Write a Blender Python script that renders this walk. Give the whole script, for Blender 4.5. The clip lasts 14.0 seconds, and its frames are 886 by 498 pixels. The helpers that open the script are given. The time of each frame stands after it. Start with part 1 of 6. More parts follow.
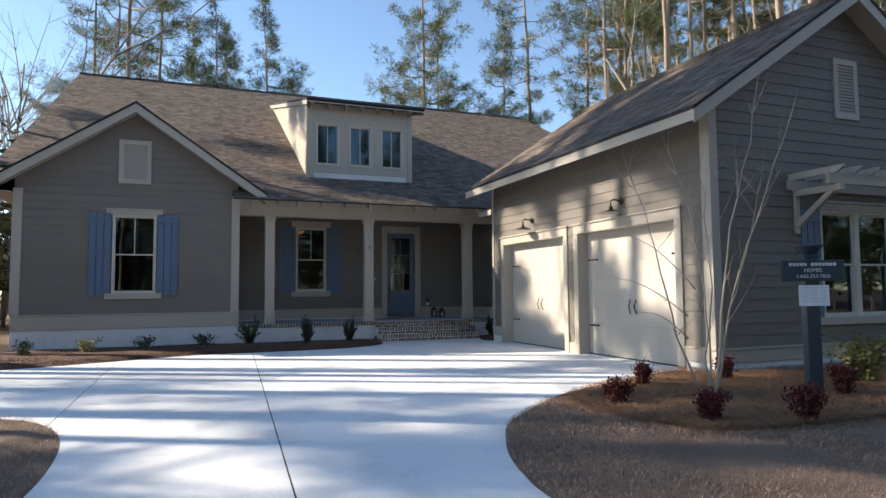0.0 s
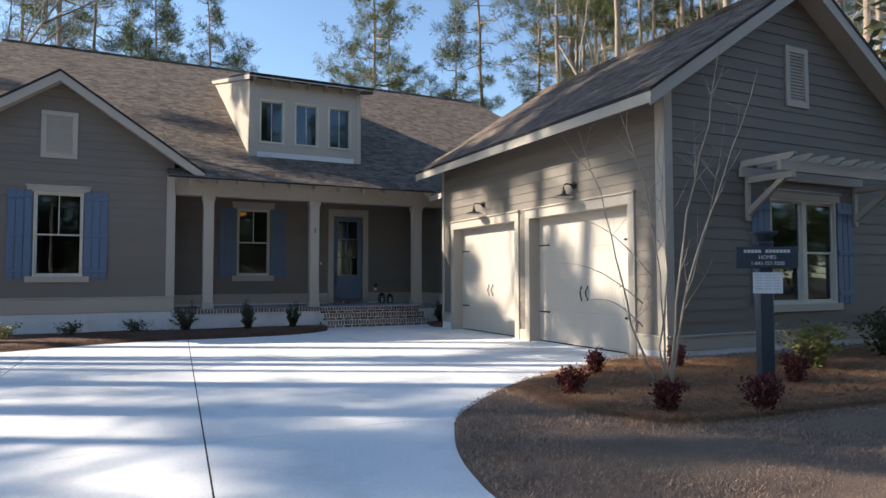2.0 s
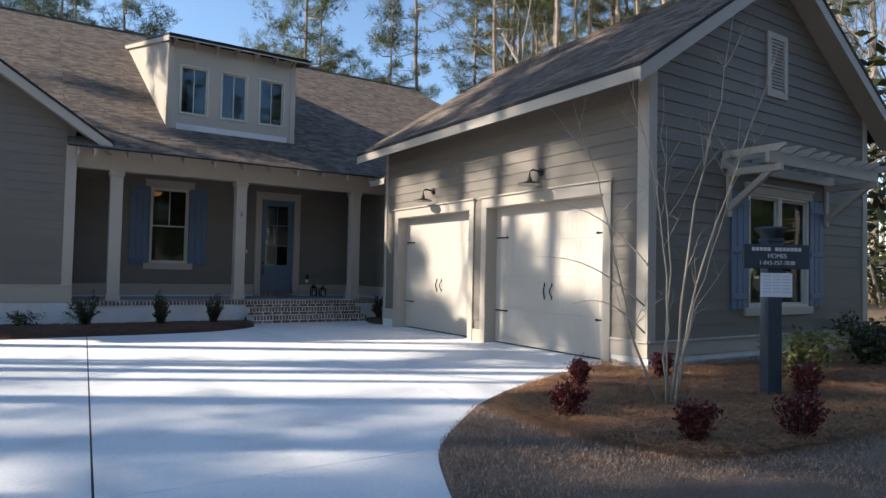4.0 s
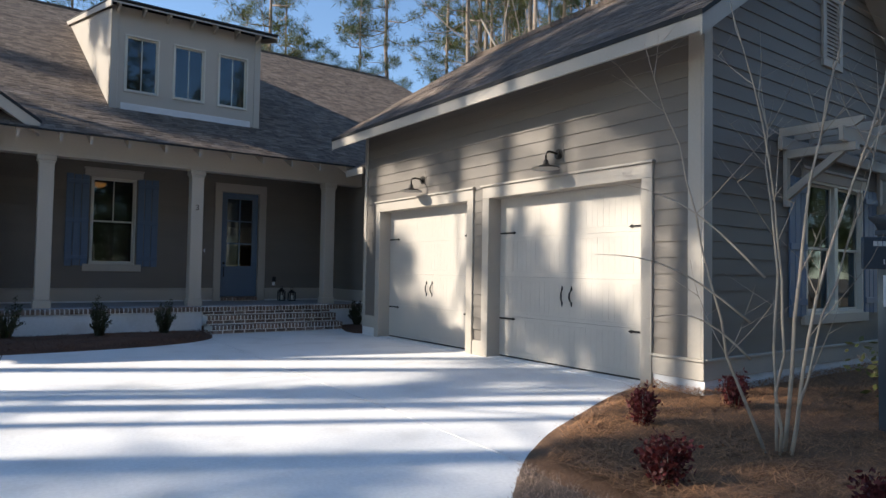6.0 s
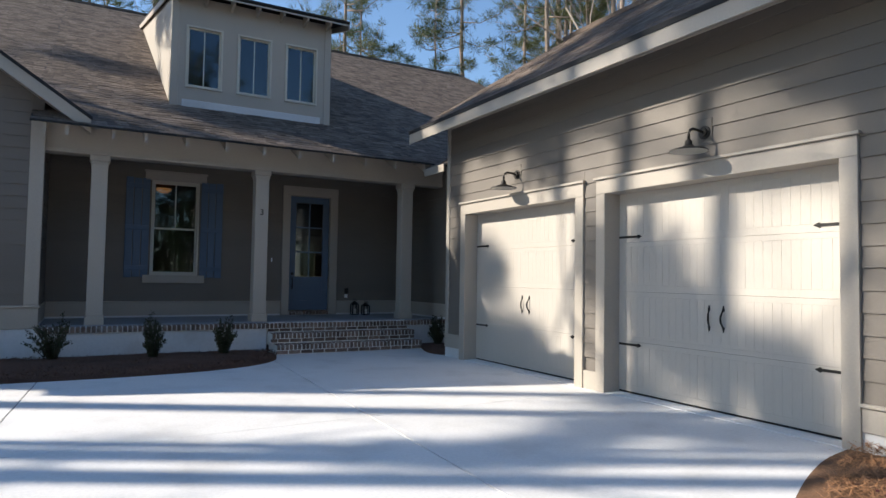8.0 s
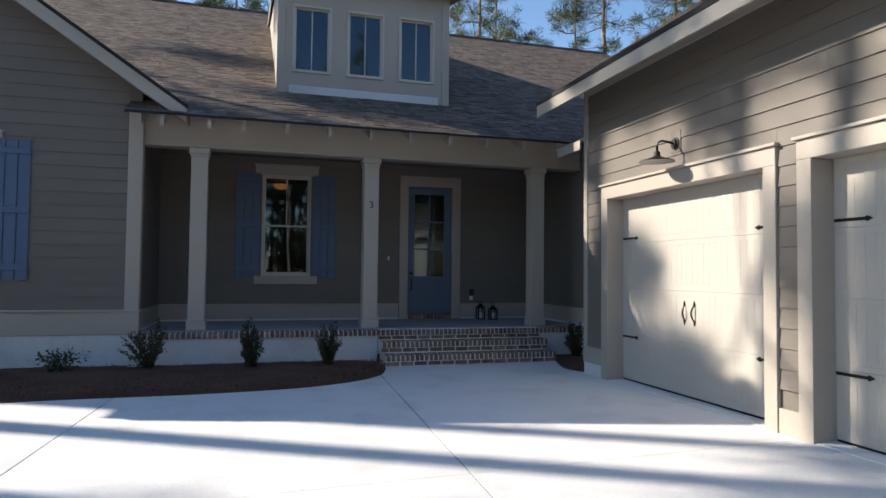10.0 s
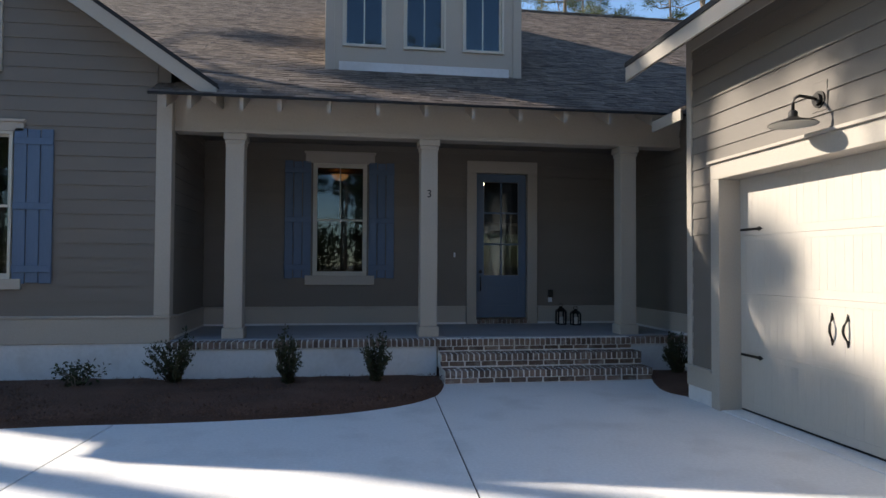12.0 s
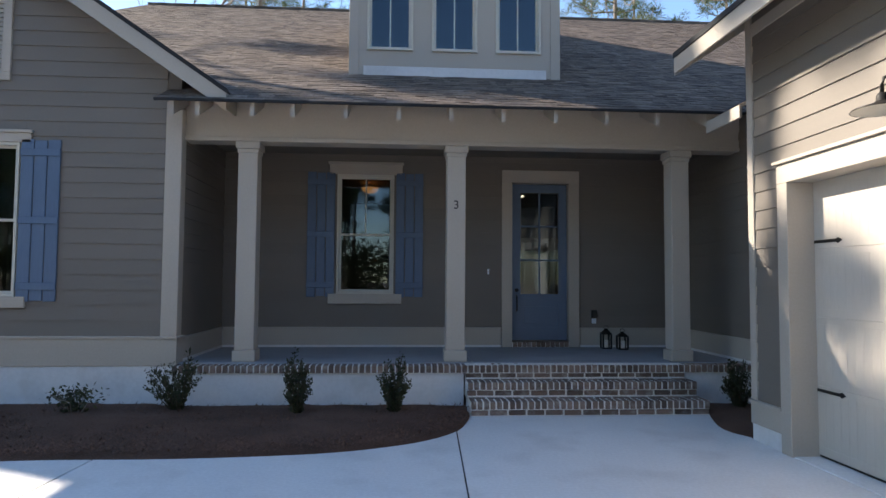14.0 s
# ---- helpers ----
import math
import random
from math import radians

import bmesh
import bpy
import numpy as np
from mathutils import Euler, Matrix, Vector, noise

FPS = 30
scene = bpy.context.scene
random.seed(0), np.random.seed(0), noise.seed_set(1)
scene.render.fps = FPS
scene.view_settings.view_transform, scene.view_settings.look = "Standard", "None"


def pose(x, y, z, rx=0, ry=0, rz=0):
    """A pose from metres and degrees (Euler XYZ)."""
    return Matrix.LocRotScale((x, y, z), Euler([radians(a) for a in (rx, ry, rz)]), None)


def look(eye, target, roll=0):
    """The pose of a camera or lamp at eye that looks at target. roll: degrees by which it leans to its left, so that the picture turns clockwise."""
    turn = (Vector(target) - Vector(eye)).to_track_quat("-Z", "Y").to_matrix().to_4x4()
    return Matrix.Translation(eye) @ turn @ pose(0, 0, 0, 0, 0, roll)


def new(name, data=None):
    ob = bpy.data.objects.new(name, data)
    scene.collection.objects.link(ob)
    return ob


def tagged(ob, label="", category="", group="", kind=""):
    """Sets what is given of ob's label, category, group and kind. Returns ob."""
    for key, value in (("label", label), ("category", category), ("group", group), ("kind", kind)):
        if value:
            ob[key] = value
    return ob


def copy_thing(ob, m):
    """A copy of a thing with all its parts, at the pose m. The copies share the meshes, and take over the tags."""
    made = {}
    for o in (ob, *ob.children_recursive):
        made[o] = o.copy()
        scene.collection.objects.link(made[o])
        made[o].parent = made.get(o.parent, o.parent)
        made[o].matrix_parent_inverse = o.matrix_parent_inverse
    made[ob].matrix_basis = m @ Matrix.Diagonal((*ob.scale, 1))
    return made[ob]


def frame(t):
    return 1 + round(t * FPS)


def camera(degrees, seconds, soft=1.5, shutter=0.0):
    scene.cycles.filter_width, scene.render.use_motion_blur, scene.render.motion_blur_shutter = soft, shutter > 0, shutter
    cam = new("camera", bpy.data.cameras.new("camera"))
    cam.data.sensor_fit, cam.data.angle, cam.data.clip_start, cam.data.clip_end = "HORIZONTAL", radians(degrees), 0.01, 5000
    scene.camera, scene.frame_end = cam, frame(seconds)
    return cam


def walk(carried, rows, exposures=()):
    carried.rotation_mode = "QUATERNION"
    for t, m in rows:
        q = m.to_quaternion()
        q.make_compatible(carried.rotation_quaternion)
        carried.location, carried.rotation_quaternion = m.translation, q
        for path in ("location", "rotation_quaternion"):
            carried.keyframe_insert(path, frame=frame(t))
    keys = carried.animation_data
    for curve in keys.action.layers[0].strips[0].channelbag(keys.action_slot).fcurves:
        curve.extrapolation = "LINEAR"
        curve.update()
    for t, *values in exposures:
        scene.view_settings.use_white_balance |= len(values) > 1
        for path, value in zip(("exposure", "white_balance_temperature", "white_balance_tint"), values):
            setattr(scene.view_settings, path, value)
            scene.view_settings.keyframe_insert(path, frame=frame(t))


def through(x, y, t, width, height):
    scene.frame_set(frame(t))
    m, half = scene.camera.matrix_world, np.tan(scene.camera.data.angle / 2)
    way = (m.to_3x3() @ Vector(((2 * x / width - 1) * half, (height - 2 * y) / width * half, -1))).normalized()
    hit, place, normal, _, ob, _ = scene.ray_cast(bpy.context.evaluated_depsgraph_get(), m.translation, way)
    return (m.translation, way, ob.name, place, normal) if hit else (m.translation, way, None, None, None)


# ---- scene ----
cam = camera(69.2, 14.0)
PATH = [
    (0, (-7.134, -7.308, 1.245), (-6.403, -5.452, 1.378), -0.5),
    (0.5, (-7.112, -7.266, 1.256), (-6.358, -5.418, 1.378), -0.4),
    (1, (-7.107, -7.236, 1.253), (-6.317, -5.402, 1.36), -0.3),
    (1.5, (-7.086, -7.124, 1.267), (-6.252, -5.308, 1.359), -0.2),
    (2, (-6.946, -6.911, 1.235), (-6.071, -5.115, 1.323), -0.1),
    (2.5, (-6.902, -6.651, 1.241), (-5.971, -4.882, 1.32), 0.2),
    (3, (-6.851, -6.344, 1.227), (-5.871, -4.602, 1.306), 0.5),
    (3.5, (-6.802, -6.035, 1.266), (-5.773, -4.322, 1.331), 0.8),
    (4, (-6.741, -5.573, 1.235), (-5.661, -3.892, 1.304), 1.2),
    (6.5, (-5.984, -3.492, 1.273), (-4.814, -1.872, 1.341), 0.9),
    (7, (-5.803, -3.083, 1.289), (-4.676, -1.432, 1.365), 0.7),
    (7.5, (-5.615, -2.65, 1.306), (-4.556, -0.955, 1.394), 0.7),
    (8, (-5.431, -2.252, 1.326), (-4.458, -0.507, 1.415), 0.9),
    (8.5, (-5.193, -1.864, 1.332), (-4.317, -0.068, 1.417), 1.1),
    (11, (-4.121, -0.055, 1.433), (-3.713, 1.902, 1.496), 0.3),
    (11.5, (-3.991, 0.294, 1.462), (-3.633, 2.261, 1.514), 0.4),
    (12, (-3.798, 0.613, 1.463), (-3.503, 2.59, 1.514), 0.3),
    (12.5, (-3.629, 0.9, 1.47), (-3.389, 2.885, 1.52), 0.3),
    (13, (-3.528, 1.147, 1.473), (-3.33, 3.137, 1.532), 0.3),
    (13.5, (-3.421, 1.292, 1.462), (-3.268, 3.285, 1.547), 0.4),
    (14, (-3.391, 1.348, 1.466), (-3.257, 3.341, 1.571), 0.4),
]
walk(cam, [(t, look(eye, target, roll)) for t, eye, target, roll in PATH], exposures=[(0, 0.92, 7150, 12), (4, 0.80, 6900, 12), (8, 0.60, 6650, 11), (11, 0.74, 6800, 12), (12.5, 0.84, 6850, 12), (14, 1.36, 6950, 13)])

# ---------------------------------------------------------------- light
SUN_WAY = Vector((1.0, -0.54, -0.63)).normalized()
world = bpy.data.worlds.new("sky")
scene.world = world
world.use_nodes = True
wn = world.node_tree
sky = wn.nodes.new("ShaderNodeTexSky")
sky.sky_type = "NISHITA"
sky.sun_disc = False
sky.sun_elevation = math.asin(-SUN_WAY.z)
sky.sun_rotation = math.atan2(-SUN_WAY.x, -SUN_WAY.y)
sky.air_density, sky.dust_density, sky.ozone_density = 1.0, 0.2, 2.4
wn.nodes["Background"].inputs["Strength"].default_value = 0.14
richer = wn.nodes.new("ShaderNodeHueSaturation")
richer.inputs["Saturation"].default_value = 1.08
wn.links.new(sky.outputs[0], richer.inputs["Color"])
wn.links.new(richer.outputs[0], wn.nodes["Background"].inputs["Color"])
sun = new("sun", bpy.data.lights.new("sun", "SUN"))
sun.data.energy, sun.data.angle, sun.data.color = 5.0, radians(0.53), (1.0, 0.93, 0.82)
sun.matrix_world = look((-30, 20, 40), Vector((-30, 20, 40)) + SUN_WAY)


# where the planting stands: x, y, and size
PINE_SPOTS = [(-13.9, 44, 1, 0.95), (-10.8, 35, 3, 1), (-9.2, 39, 0, 0.95), (-7.3, 50, 2, 1), (-5.5, 37, 2, 0.86), (-4.4, 44, 4, 0.95), (-2.0, 37, 4, 0.92), (0.6, 47, 0, 0.72), (9.7, 44, 0, 0.8), (9.1, 38, 1, 1), (11.3, 41, 2, 1), (15.9, 38, 4, 0.95), (18.6, 38, 3, 1.05), (24.2, 38, 1, 1.05), (22.4, 33, 3, 1.15), (26.3, 36, 3, 1.15), (26.2, 33, 3, 1.2), (34.9, 42, 3, 1.2), (26.4, 31, 3, 1.15), (43.1, 48, 3, 1.2), (31.7, 34, 3, 1.2), (30.5, 31, 0, 1.2), (40.6, 40, 3, 1.2), (32.7, 31, 3, 1.15), (32.3, 29, 3, 1.15)]
SUN_PINES = [(-21, 13.6, 3, 1.0), (-20.5, 11.4, 3, 0.95), (-27.5, 11, 3, 1.0), (-34, 14.5, 0, 1.0), (-21.5, 15.0, 3, 0.95), (-20, 8.6, 3, 1.0), (-19, 10, 3, 0.9), (-22.5, 7, 2, 0.95), (-26, 2, 4, 1.0), (-33, 5, 1, 1.0)]
OPEN_PINES = [(-19.2, 6.2, 0, 0.80), (-18.2, 8.8, 1, 0.82), (-19.0, 10.8, 0, 0.95), (-17.4, 13.6, 1, 0.95), (-18.4, 16.7, 0, 1.0)]
NANDINAS = [(-2.92, -1.60, 0.26, 0.13), (-1.83, -0.62, 0.29, 0.10), (-2.66, -2.62, 0.25, 0.16), (-1.83, -2.95, 0.29, 0.15), (-0.30, -2.18, 0.33, 0.15), (-0.50, -0.65, 0.28, 0.10)]
HOLLIES = [(-5.78, 8.6, 0.80, 0.36), (-4.48, 8.42, 0.70, 0.19), (-3.44, 8.46, 0.68, 0.22), (0.55, 8.62, 0.62, 0.2)]
LOWSHRUBS = [(-10.2, 7.5, 0.30, 0.22), (-9.1, 7.85, 0.30, 0.24), (-8.05, 8.55, 0.24, 0.28), (-6.80, 8.45, 0.28, 0.26)]
GREENS = [(0.9, -1.5, 0.55, 0.45), (3.1, -1.3, 0.58, 0.4), (4.6, -0.5, 0.6, 0.45)]
MYRTLE = (-1.72, -1.66)
MYRTLE_STEMS = [(-0.76, 0.25, 2.95, 0.014, 0.8), (-0.42, -0.20, 3.05, 0.013, 2.2), (0.68, 0.15, 3.95, 0.017, 1.2), (0.95, -0.10, 3.5, 0.016, 1.35), (0.12, 0.30, 3.15, 0.013, 1.1), (0.52, -0.35, 2.5, 0.011, 1.5)]
MYRTLE_ARMS = [(-0.22, 0.08, 0.70, -2.35, -1.05, 0.95), (-0.20, 0.10, 0.95, -2.55, -0.75, 1.40), (-0.15, 0.02, 1.25, -2.2, -0.7, 1.95)]
SIGN = (-0.38, -1.87, -29)

# ---------------------------------------------------------------- materials
def mat(name, color, rough=0.6, metal=0.0, vary=0.10, scale=6.0, fine=60.0, bump=0.15, bump_scale=None, dirt=0.0,
        dirt_color=(0.10, 0.08, 0.06), per_piece=0.0, stretch=(1, 1, 1), spec=0.5, dist=0.01, island=0.0):
    m = bpy.data.materials.new(name)
    m.use_nodes = True
    nt = m.node_tree
    N, L = nt.nodes.new, nt.links.new
    b = nt.nodes["Principled BSDF"]
    b.inputs["Roughness"].default_value, b.inputs["Metallic"].default_value = rough, metal
    b.inputs["Specular IOR Level"].default_value = spec
    tc, mp = N("ShaderNodeTexCoord"), N("ShaderNodeMapping")
    mp.inputs["Scale"].default_value = stretch
    geo = N("ShaderNodeNewGeometry")
    L(geo.outputs["Position"], mp.inputs[0])
    big, small = N("ShaderNodeTexNoise"), N("ShaderNodeTexNoise")
    big.inputs["Scale"].default_value, small.inputs["Scale"].default_value = scale * 0.25, fine
    big.inputs["Detail"].default_value, small.inputs["Detail"].default_value = 5, 4
    L(mp.outputs[0], big.inputs["Vector"]), L(mp.outputs[0], small.inputs["Vector"])
    add = N("ShaderNodeMath")
    add.operation = "ADD"
    L(big.outputs[0], add.inputs[0]), L(small.outputs[0], add.inputs[1])
    rng = N("ShaderNodeMapRange")
    rng.inputs["From Min"].default_value, rng.inputs["From Max"].default_value = 0.6, 1.4
    rng.inputs["To Min"].default_value, rng.inputs["To Max"].default_value = 1 - vary, 1 + vary
    L(add.outputs[0], rng.inputs[0])
    val = rng.outputs[0]
    for amount, node, out in ((per_piece, "ShaderNodeObjectInfo", "Random"), (island, "ShaderNodeNewGeometry", "Random Per Island")):
        if amount:
            oi, r2, mul = N(node), N("ShaderNodeMapRange"), N("ShaderNodeMath")
            r2.inputs["To Min"].default_value, r2.inputs["To Max"].default_value = 1 - amount, 1 + amount
            mul.operation = "MULTIPLY"
            L(oi.outputs[out], r2.inputs[0]), L(r2.outputs[0], mul.inputs[0]), L(val, mul.inputs[1])
            val = mul.outputs[0]
    hsv = N("ShaderNodeHueSaturation")
    hsv.inputs["Color"].default_value = (*color, 1)
    L(val, hsv.inputs["Value"])
    out = hsv.outputs[0]
    if dirt:
        dn, dr, mx = N("ShaderNodeTexNoise"), N("ShaderNodeMapRange"), N("ShaderNodeMix")
        dn.inputs["Scale"].default_value, dn.inputs["Detail"].default_value = scale * 0.6, 8
        L(geo.outputs["Position"], dn.inputs["Vector"])
        dr.inputs["From Min"].default_value, dr.inputs["From Max"].default_value = 0.52, 0.72
        dr.inputs["To Max"].default_value = dirt
        L(dn.outputs[0], dr.inputs[0])
        mx.data_type = "RGBA"
        mx.inputs["B"].default_value = (*dirt_color, 1)
        L(dr.outputs[0], mx.inputs["Factor"]), L(out, mx.inputs["A"])
        out = mx.outputs["Result"]
    L(out, b.inputs["Base Color"])
    if bump:
        bn, bp = N("ShaderNodeTexNoise"), N("ShaderNodeBump")
        bn.inputs["Scale"].default_value, bn.inputs["Detail"].default_value = bump_scale or fine, 6
        L(mp.outputs[0], bn.inputs["Vector"])
        bp.inputs["Strength"].default_value, bp.inputs["Distance"].default_value = bump, dist
        L(bn.outputs[0], bp.inputs["Height"]), L(bp.outputs[0], b.inputs["Normal"])
    return m


def leaf_mat(name, color, through, vary=0.3, scale=1.5, island=0.5, rough=0.6):
    """A leaf: painted as mat() does, and letting part of the light through."""
    m = mat(name, color, rough, vary=vary, scale=scale, island=island, bump=0)
    nt = m.node_tree
    b, out = nt.nodes["Principled BSDF"], nt.nodes["Material Output"]
    tr, mix = nt.nodes.new("ShaderNodeBsdfTranslucent"), nt.nodes.new("ShaderNodeMixShader")
    mix.inputs[0].default_value = through
    nt.links.new(b.inputs["Base Color"].links[0].from_socket, tr.inputs["Color"])
    nt.links.new(b.outputs[0], mix.inputs[1]), nt.links.new(tr.outputs[0], mix.inputs[2])
    nt.links.new(mix.outputs[0], out.inputs["Surface"])
    return m


def glow(name, color, strength):
    m = bpy.data.materials.new(name)
    m.use_nodes = True
    b = m.node_tree.nodes["Principled BSDF"]
    b.inputs["Base Color"].default_value = (*color, 1)
    b.inputs["Emission Color"].default_value, b.inputs["Emission Strength"].default_value = (*color, 1), strength
    return m


def glass(name):
    m = bpy.data.materials.new(name)
    m.use_nodes = True
    nt = m.node_tree
    nt.nodes.remove(nt.nodes["Principled BSDF"])
    mix, tr, gl, fr = (nt.nodes.new(k) for k in ("ShaderNodeMixShader", "ShaderNodeBsdfTransparent", "ShaderNodeBsdfGlossy", "ShaderNodeFresnel"))
    tr.inputs[0].default_value = (0.30, 0.32, 0.31, 1)
    gl.inputs["Roughness"].default_value = 0.015
    gl.inputs["Color"].default_value = (0.66, 0.83, 1.0, 1)
    fr.inputs["IOR"].default_value = 1.72
    noise_, bump_ = nt.nodes.new("ShaderNodeTexNoise"), nt.nodes.new("ShaderNodeBump")
    noise_.inputs["Scale"].default_value = 2.0
    bump_.inputs["Strength"].default_value, bump_.inputs["Distance"].default_value = 0.05, 0.01
    nt.links.new(noise_.outputs[0], bump_.inputs["Height"])
    nt.links.new(bump_.outputs[0], gl.inputs["Normal"])
    nt.links.new(fr.outputs[0], mix.inputs[0]), nt.links.new(tr.outputs[0], mix.inputs[1]), nt.links.new(gl.outputs[0], mix.inputs[2])
    nt.links.new(mix.outputs[0], nt.nodes["Material Output"].inputs[0])
    return m


M_SIDING = mat("siding_paint", (0.168, 0.147, 0.124), 0.62, vary=0.07, scale=4, fine=45, bump=0.12, stretch=(1, 1, 3), per_piece=0.035)
M_TRIM = mat("trim_paint", (0.415, 0.372, 0.315), 0.55, vary=0.06, scale=3, fine=50, bump=0.08, per_piece=0.02)
M_WHITE = mat("foundation_paint", (0.66, 0.66, 0.66), 0.75, vary=0.08, scale=5, fine=22, bump=0.35, dirt=0.25, dirt_color=(0.38, 0.34, 0.29))
M_SASH = mat("window_vinyl", (0.56, 0.53, 0.45), 0.4, vary=0.04, bump=0.03)
M_BLUE = mat("shutter_paint", (0.088, 0.142, 0.225), 0.5, vary=0.08, scale=5, fine=40, bump=0.1, stretch=(1, 1, 0.2), per_piece=0.05)
M_DOORBLUE = mat("door_paint", (0.085, 0.135, 0.205), 0.45, vary=0.06, scale=4, fine=40, bump=0.06)
M_GARAGE = mat("garage_door_paint", (0.50, 0.46, 0.405), 0.5, vary=0.05, scale=3, fine=55, bump=0.10, stretch=(1, 1, 0.2), per_piece=0.008)
M_IRON = mat("black_iron", (0.02, 0.019, 0.018), 0.45, metal=0.6, vary=0.2, bump=0.1)
M_BRONZE = mat("bronze_lamp", (0.030, 0.027, 0.023), 0.5, metal=0.3, vary=0.15, bump=0.05)
M_SHADE_IN = mat("lamp_enamel", (0.45, 0.43, 0.38), 0.4, vary=0.05, bump=0.02)
M_SHINGLE = mat("roof_shingle", (0.158, 0.124, 0.101), 0.95, vary=0.5, scale=10, fine=28, bump=0.8, bump_scale=60, island=0.32, spec=0.2)
M_SHINGLE_P = mat("roof_shingle_piece", (0.158, 0.124, 0.101), 0.95, vary=0.5, scale=10, fine=28, bump=0.8, bump_scale=60, per_piece=0.32, spec=0.2)
M_DRIP = mat("drip_edge", (0.010, 0.010, 0.011), 0.75, vary=0.1, bump=0.05)
M_CONC = mat("driveway_concrete", (0.75, 0.745, 0.73), 0.85, vary=0.10, scale=3.0, fine=35, bump=0.25, dirt=0.30, dirt_color=(0.42, 0.40, 0.37), per_piece=0.03)
M_PORCH = mat("porch_concrete", (0.30, 0.31, 0.33), 0.6, vary=0.12, scale=4, fine=30, bump=0.15, dirt=0.2)
M_JOINT = mat("joint_filler", (0.07, 0.062, 0.055), 0.95, vary=0.2)
M_BRICK = mat("brick", (0.18, 0.122, 0.096), 0.9, vary=0.3, scale=20, fine=80, bump=0.5, per_piece=0.42, dirt=0.42, dirt_color=(0.56, 0.52, 0.47))
M_MORTAR = mat("mortar", (0.80, 0.77, 0.72), 0.95, vary=0.12, fine=90, bump=0.5)
M_DARK = mat("interior_wall", (0.30, 0.28, 0.25), 0.8, vary=0.05)
# near-black colour that stands in for the darkness of the unlit attic
M_ATTIC_DARK = mat("attic_darkness", (0.012, 0.012, 0.013), 0.9, vary=0.1)
M_WOODFLOOR = mat("interior_floor", (0.20, 0.14, 0.09), 0.4, vary=0.15, stretch=(1, 6, 1))
M_STRAW = mat("pine_straw", (0.20, 0.105, 0.055), 0.95, vary=0.45, scale=6, fine=45, bump=1.0, stretch=(1, 2.2, 1), dist=0.03)
M_NEEDLE = mat("straw_needle", (0.33, 0.165, 0.076), 0.8, vary=0.3, scale=8, island=0.45, bump=0)
M_MULCH = mat("dark_mulch", (0.125, 0.064, 0.042), 0.95, vary=0.5, scale=8, fine=55, bump=1.0, dist=0.03)
M_CHIP = mat("mulch_chip", (0.15, 0.076, 0.048), 0.9, vary=0.3, scale=8, island=0.5, bump=0)
M_LAWN = mat("dormant_lawn", (0.185, 0.124, 0.088), 0.95, vary=0.4, scale=5, fine=60, bump=1.0, dist=0.03)
M_BLADE = mat("dormant_grass_blade", (0.335, 0.222, 0.152), 0.8, vary=0.25, scale=4, island=0.5, bump=0)
M_FOREST = mat("forest_floor", (0.17, 0.115, 0.068), 0.95, vary=0.4, scale=1.2, fine=20, bump=1.0, dist=0.05)
M_BARK = mat("pine_bark", (0.30, 0.235, 0.185), 0.95, vary=0.35, scale=5, fine=14, bump=0.8, stretch=(1, 1, 0.3), dist=0.03)
M_PINE = leaf_mat("pine_needles", (0.066, 0.095, 0.034), 0.32)
M_PINE2 = leaf_mat("pine_needles_bright", (0.100, 0.116, 0.038), 0.32)
M_TWIG = mat("grey_twig", (0.26, 0.22, 0.18), 0.9, vary=0.25, scale=5, fine=30, bump=0.3)
M_MYRTLE = mat("smooth_bark", (0.36, 0.30, 0.235), 0.75, vary=0.25, scale=10, fine=30, bump=0.3, stretch=(1, 1, 0.3))
M_RED = leaf_mat("nandina_leaf", (0.115, 0.017, 0.017), 0.3, scale=9)
M_GREEN = leaf_mat("shrub_leaf", (0.042, 0.048, 0.018), 0.25, scale=9)
M_YELLOW = leaf_mat("yellow_green_leaf", (0.16, 0.165, 0.05), 0.3, scale=9, island=0.4)
M_SHOOT = mat("dark_shoot", (0.075, 0.056, 0.032), 0.8, vary=0.25, scale=8, bump=0.2)
M_POST = mat("sign_post_paint", (0.030, 0.048, 0.068), 0.5, vary=0.1, scale=5, bump=0.08)
M_SIGNLETTER = mat("sign_letters", (0.60, 0.61, 0.60), 0.5, vary=0.03, bump=0)
M_PAPER = mat("notice_paper", (0.72, 0.76, 0.80), 0.7, vary=0.05, bump=0.05)
M_INK = mat("paper_ink", (0.52, 0.58, 0.64), 0.7, vary=0.05, bump=0)
M_CANDLE = mat("candle_wax", (0.75, 0.72, 0.65), 0.5, vary=0.03)
M_GLASS = glass("window_glass")
M_WARM = glow("warm_lamp", (1.0, 0.42, 0.13), 0.9)
M_BULB = glow("bulb", (1.0, 0.85, 0.65), 14.0)


# ---------------------------------------------------------------- builders
def part(name, bm, material, parent=None, label=""):
    me = bpy.data.meshes.new(name)
    bm.to_mesh(me)
    bm.free()
    me.materials.append(material)
    return hang(new(name, me), parent, label)


def hang(ob, parent=None, label=""):
    if parent:
        ob.parent = parent
        m = Matrix.Translation(parent.location) if parent.type == "EMPTY" else Matrix.Identity(4)
        ob.matrix_parent_inverse = m.inverted()
    if label:
        ob["label"] = label
    return ob


def raw(name, verts, faces, material, parent=None, label="", smooth=False):
    me = bpy.data.meshes.new(name)
    me.from_pydata([tuple(v) for v in verts], [], faces)
    me.materials.append(material)
    if smooth:
        me.polygons.foreach_set("use_smooth", [True] * len(me.polygons))
    me.update()
    return hang(new(name, me), parent, label)


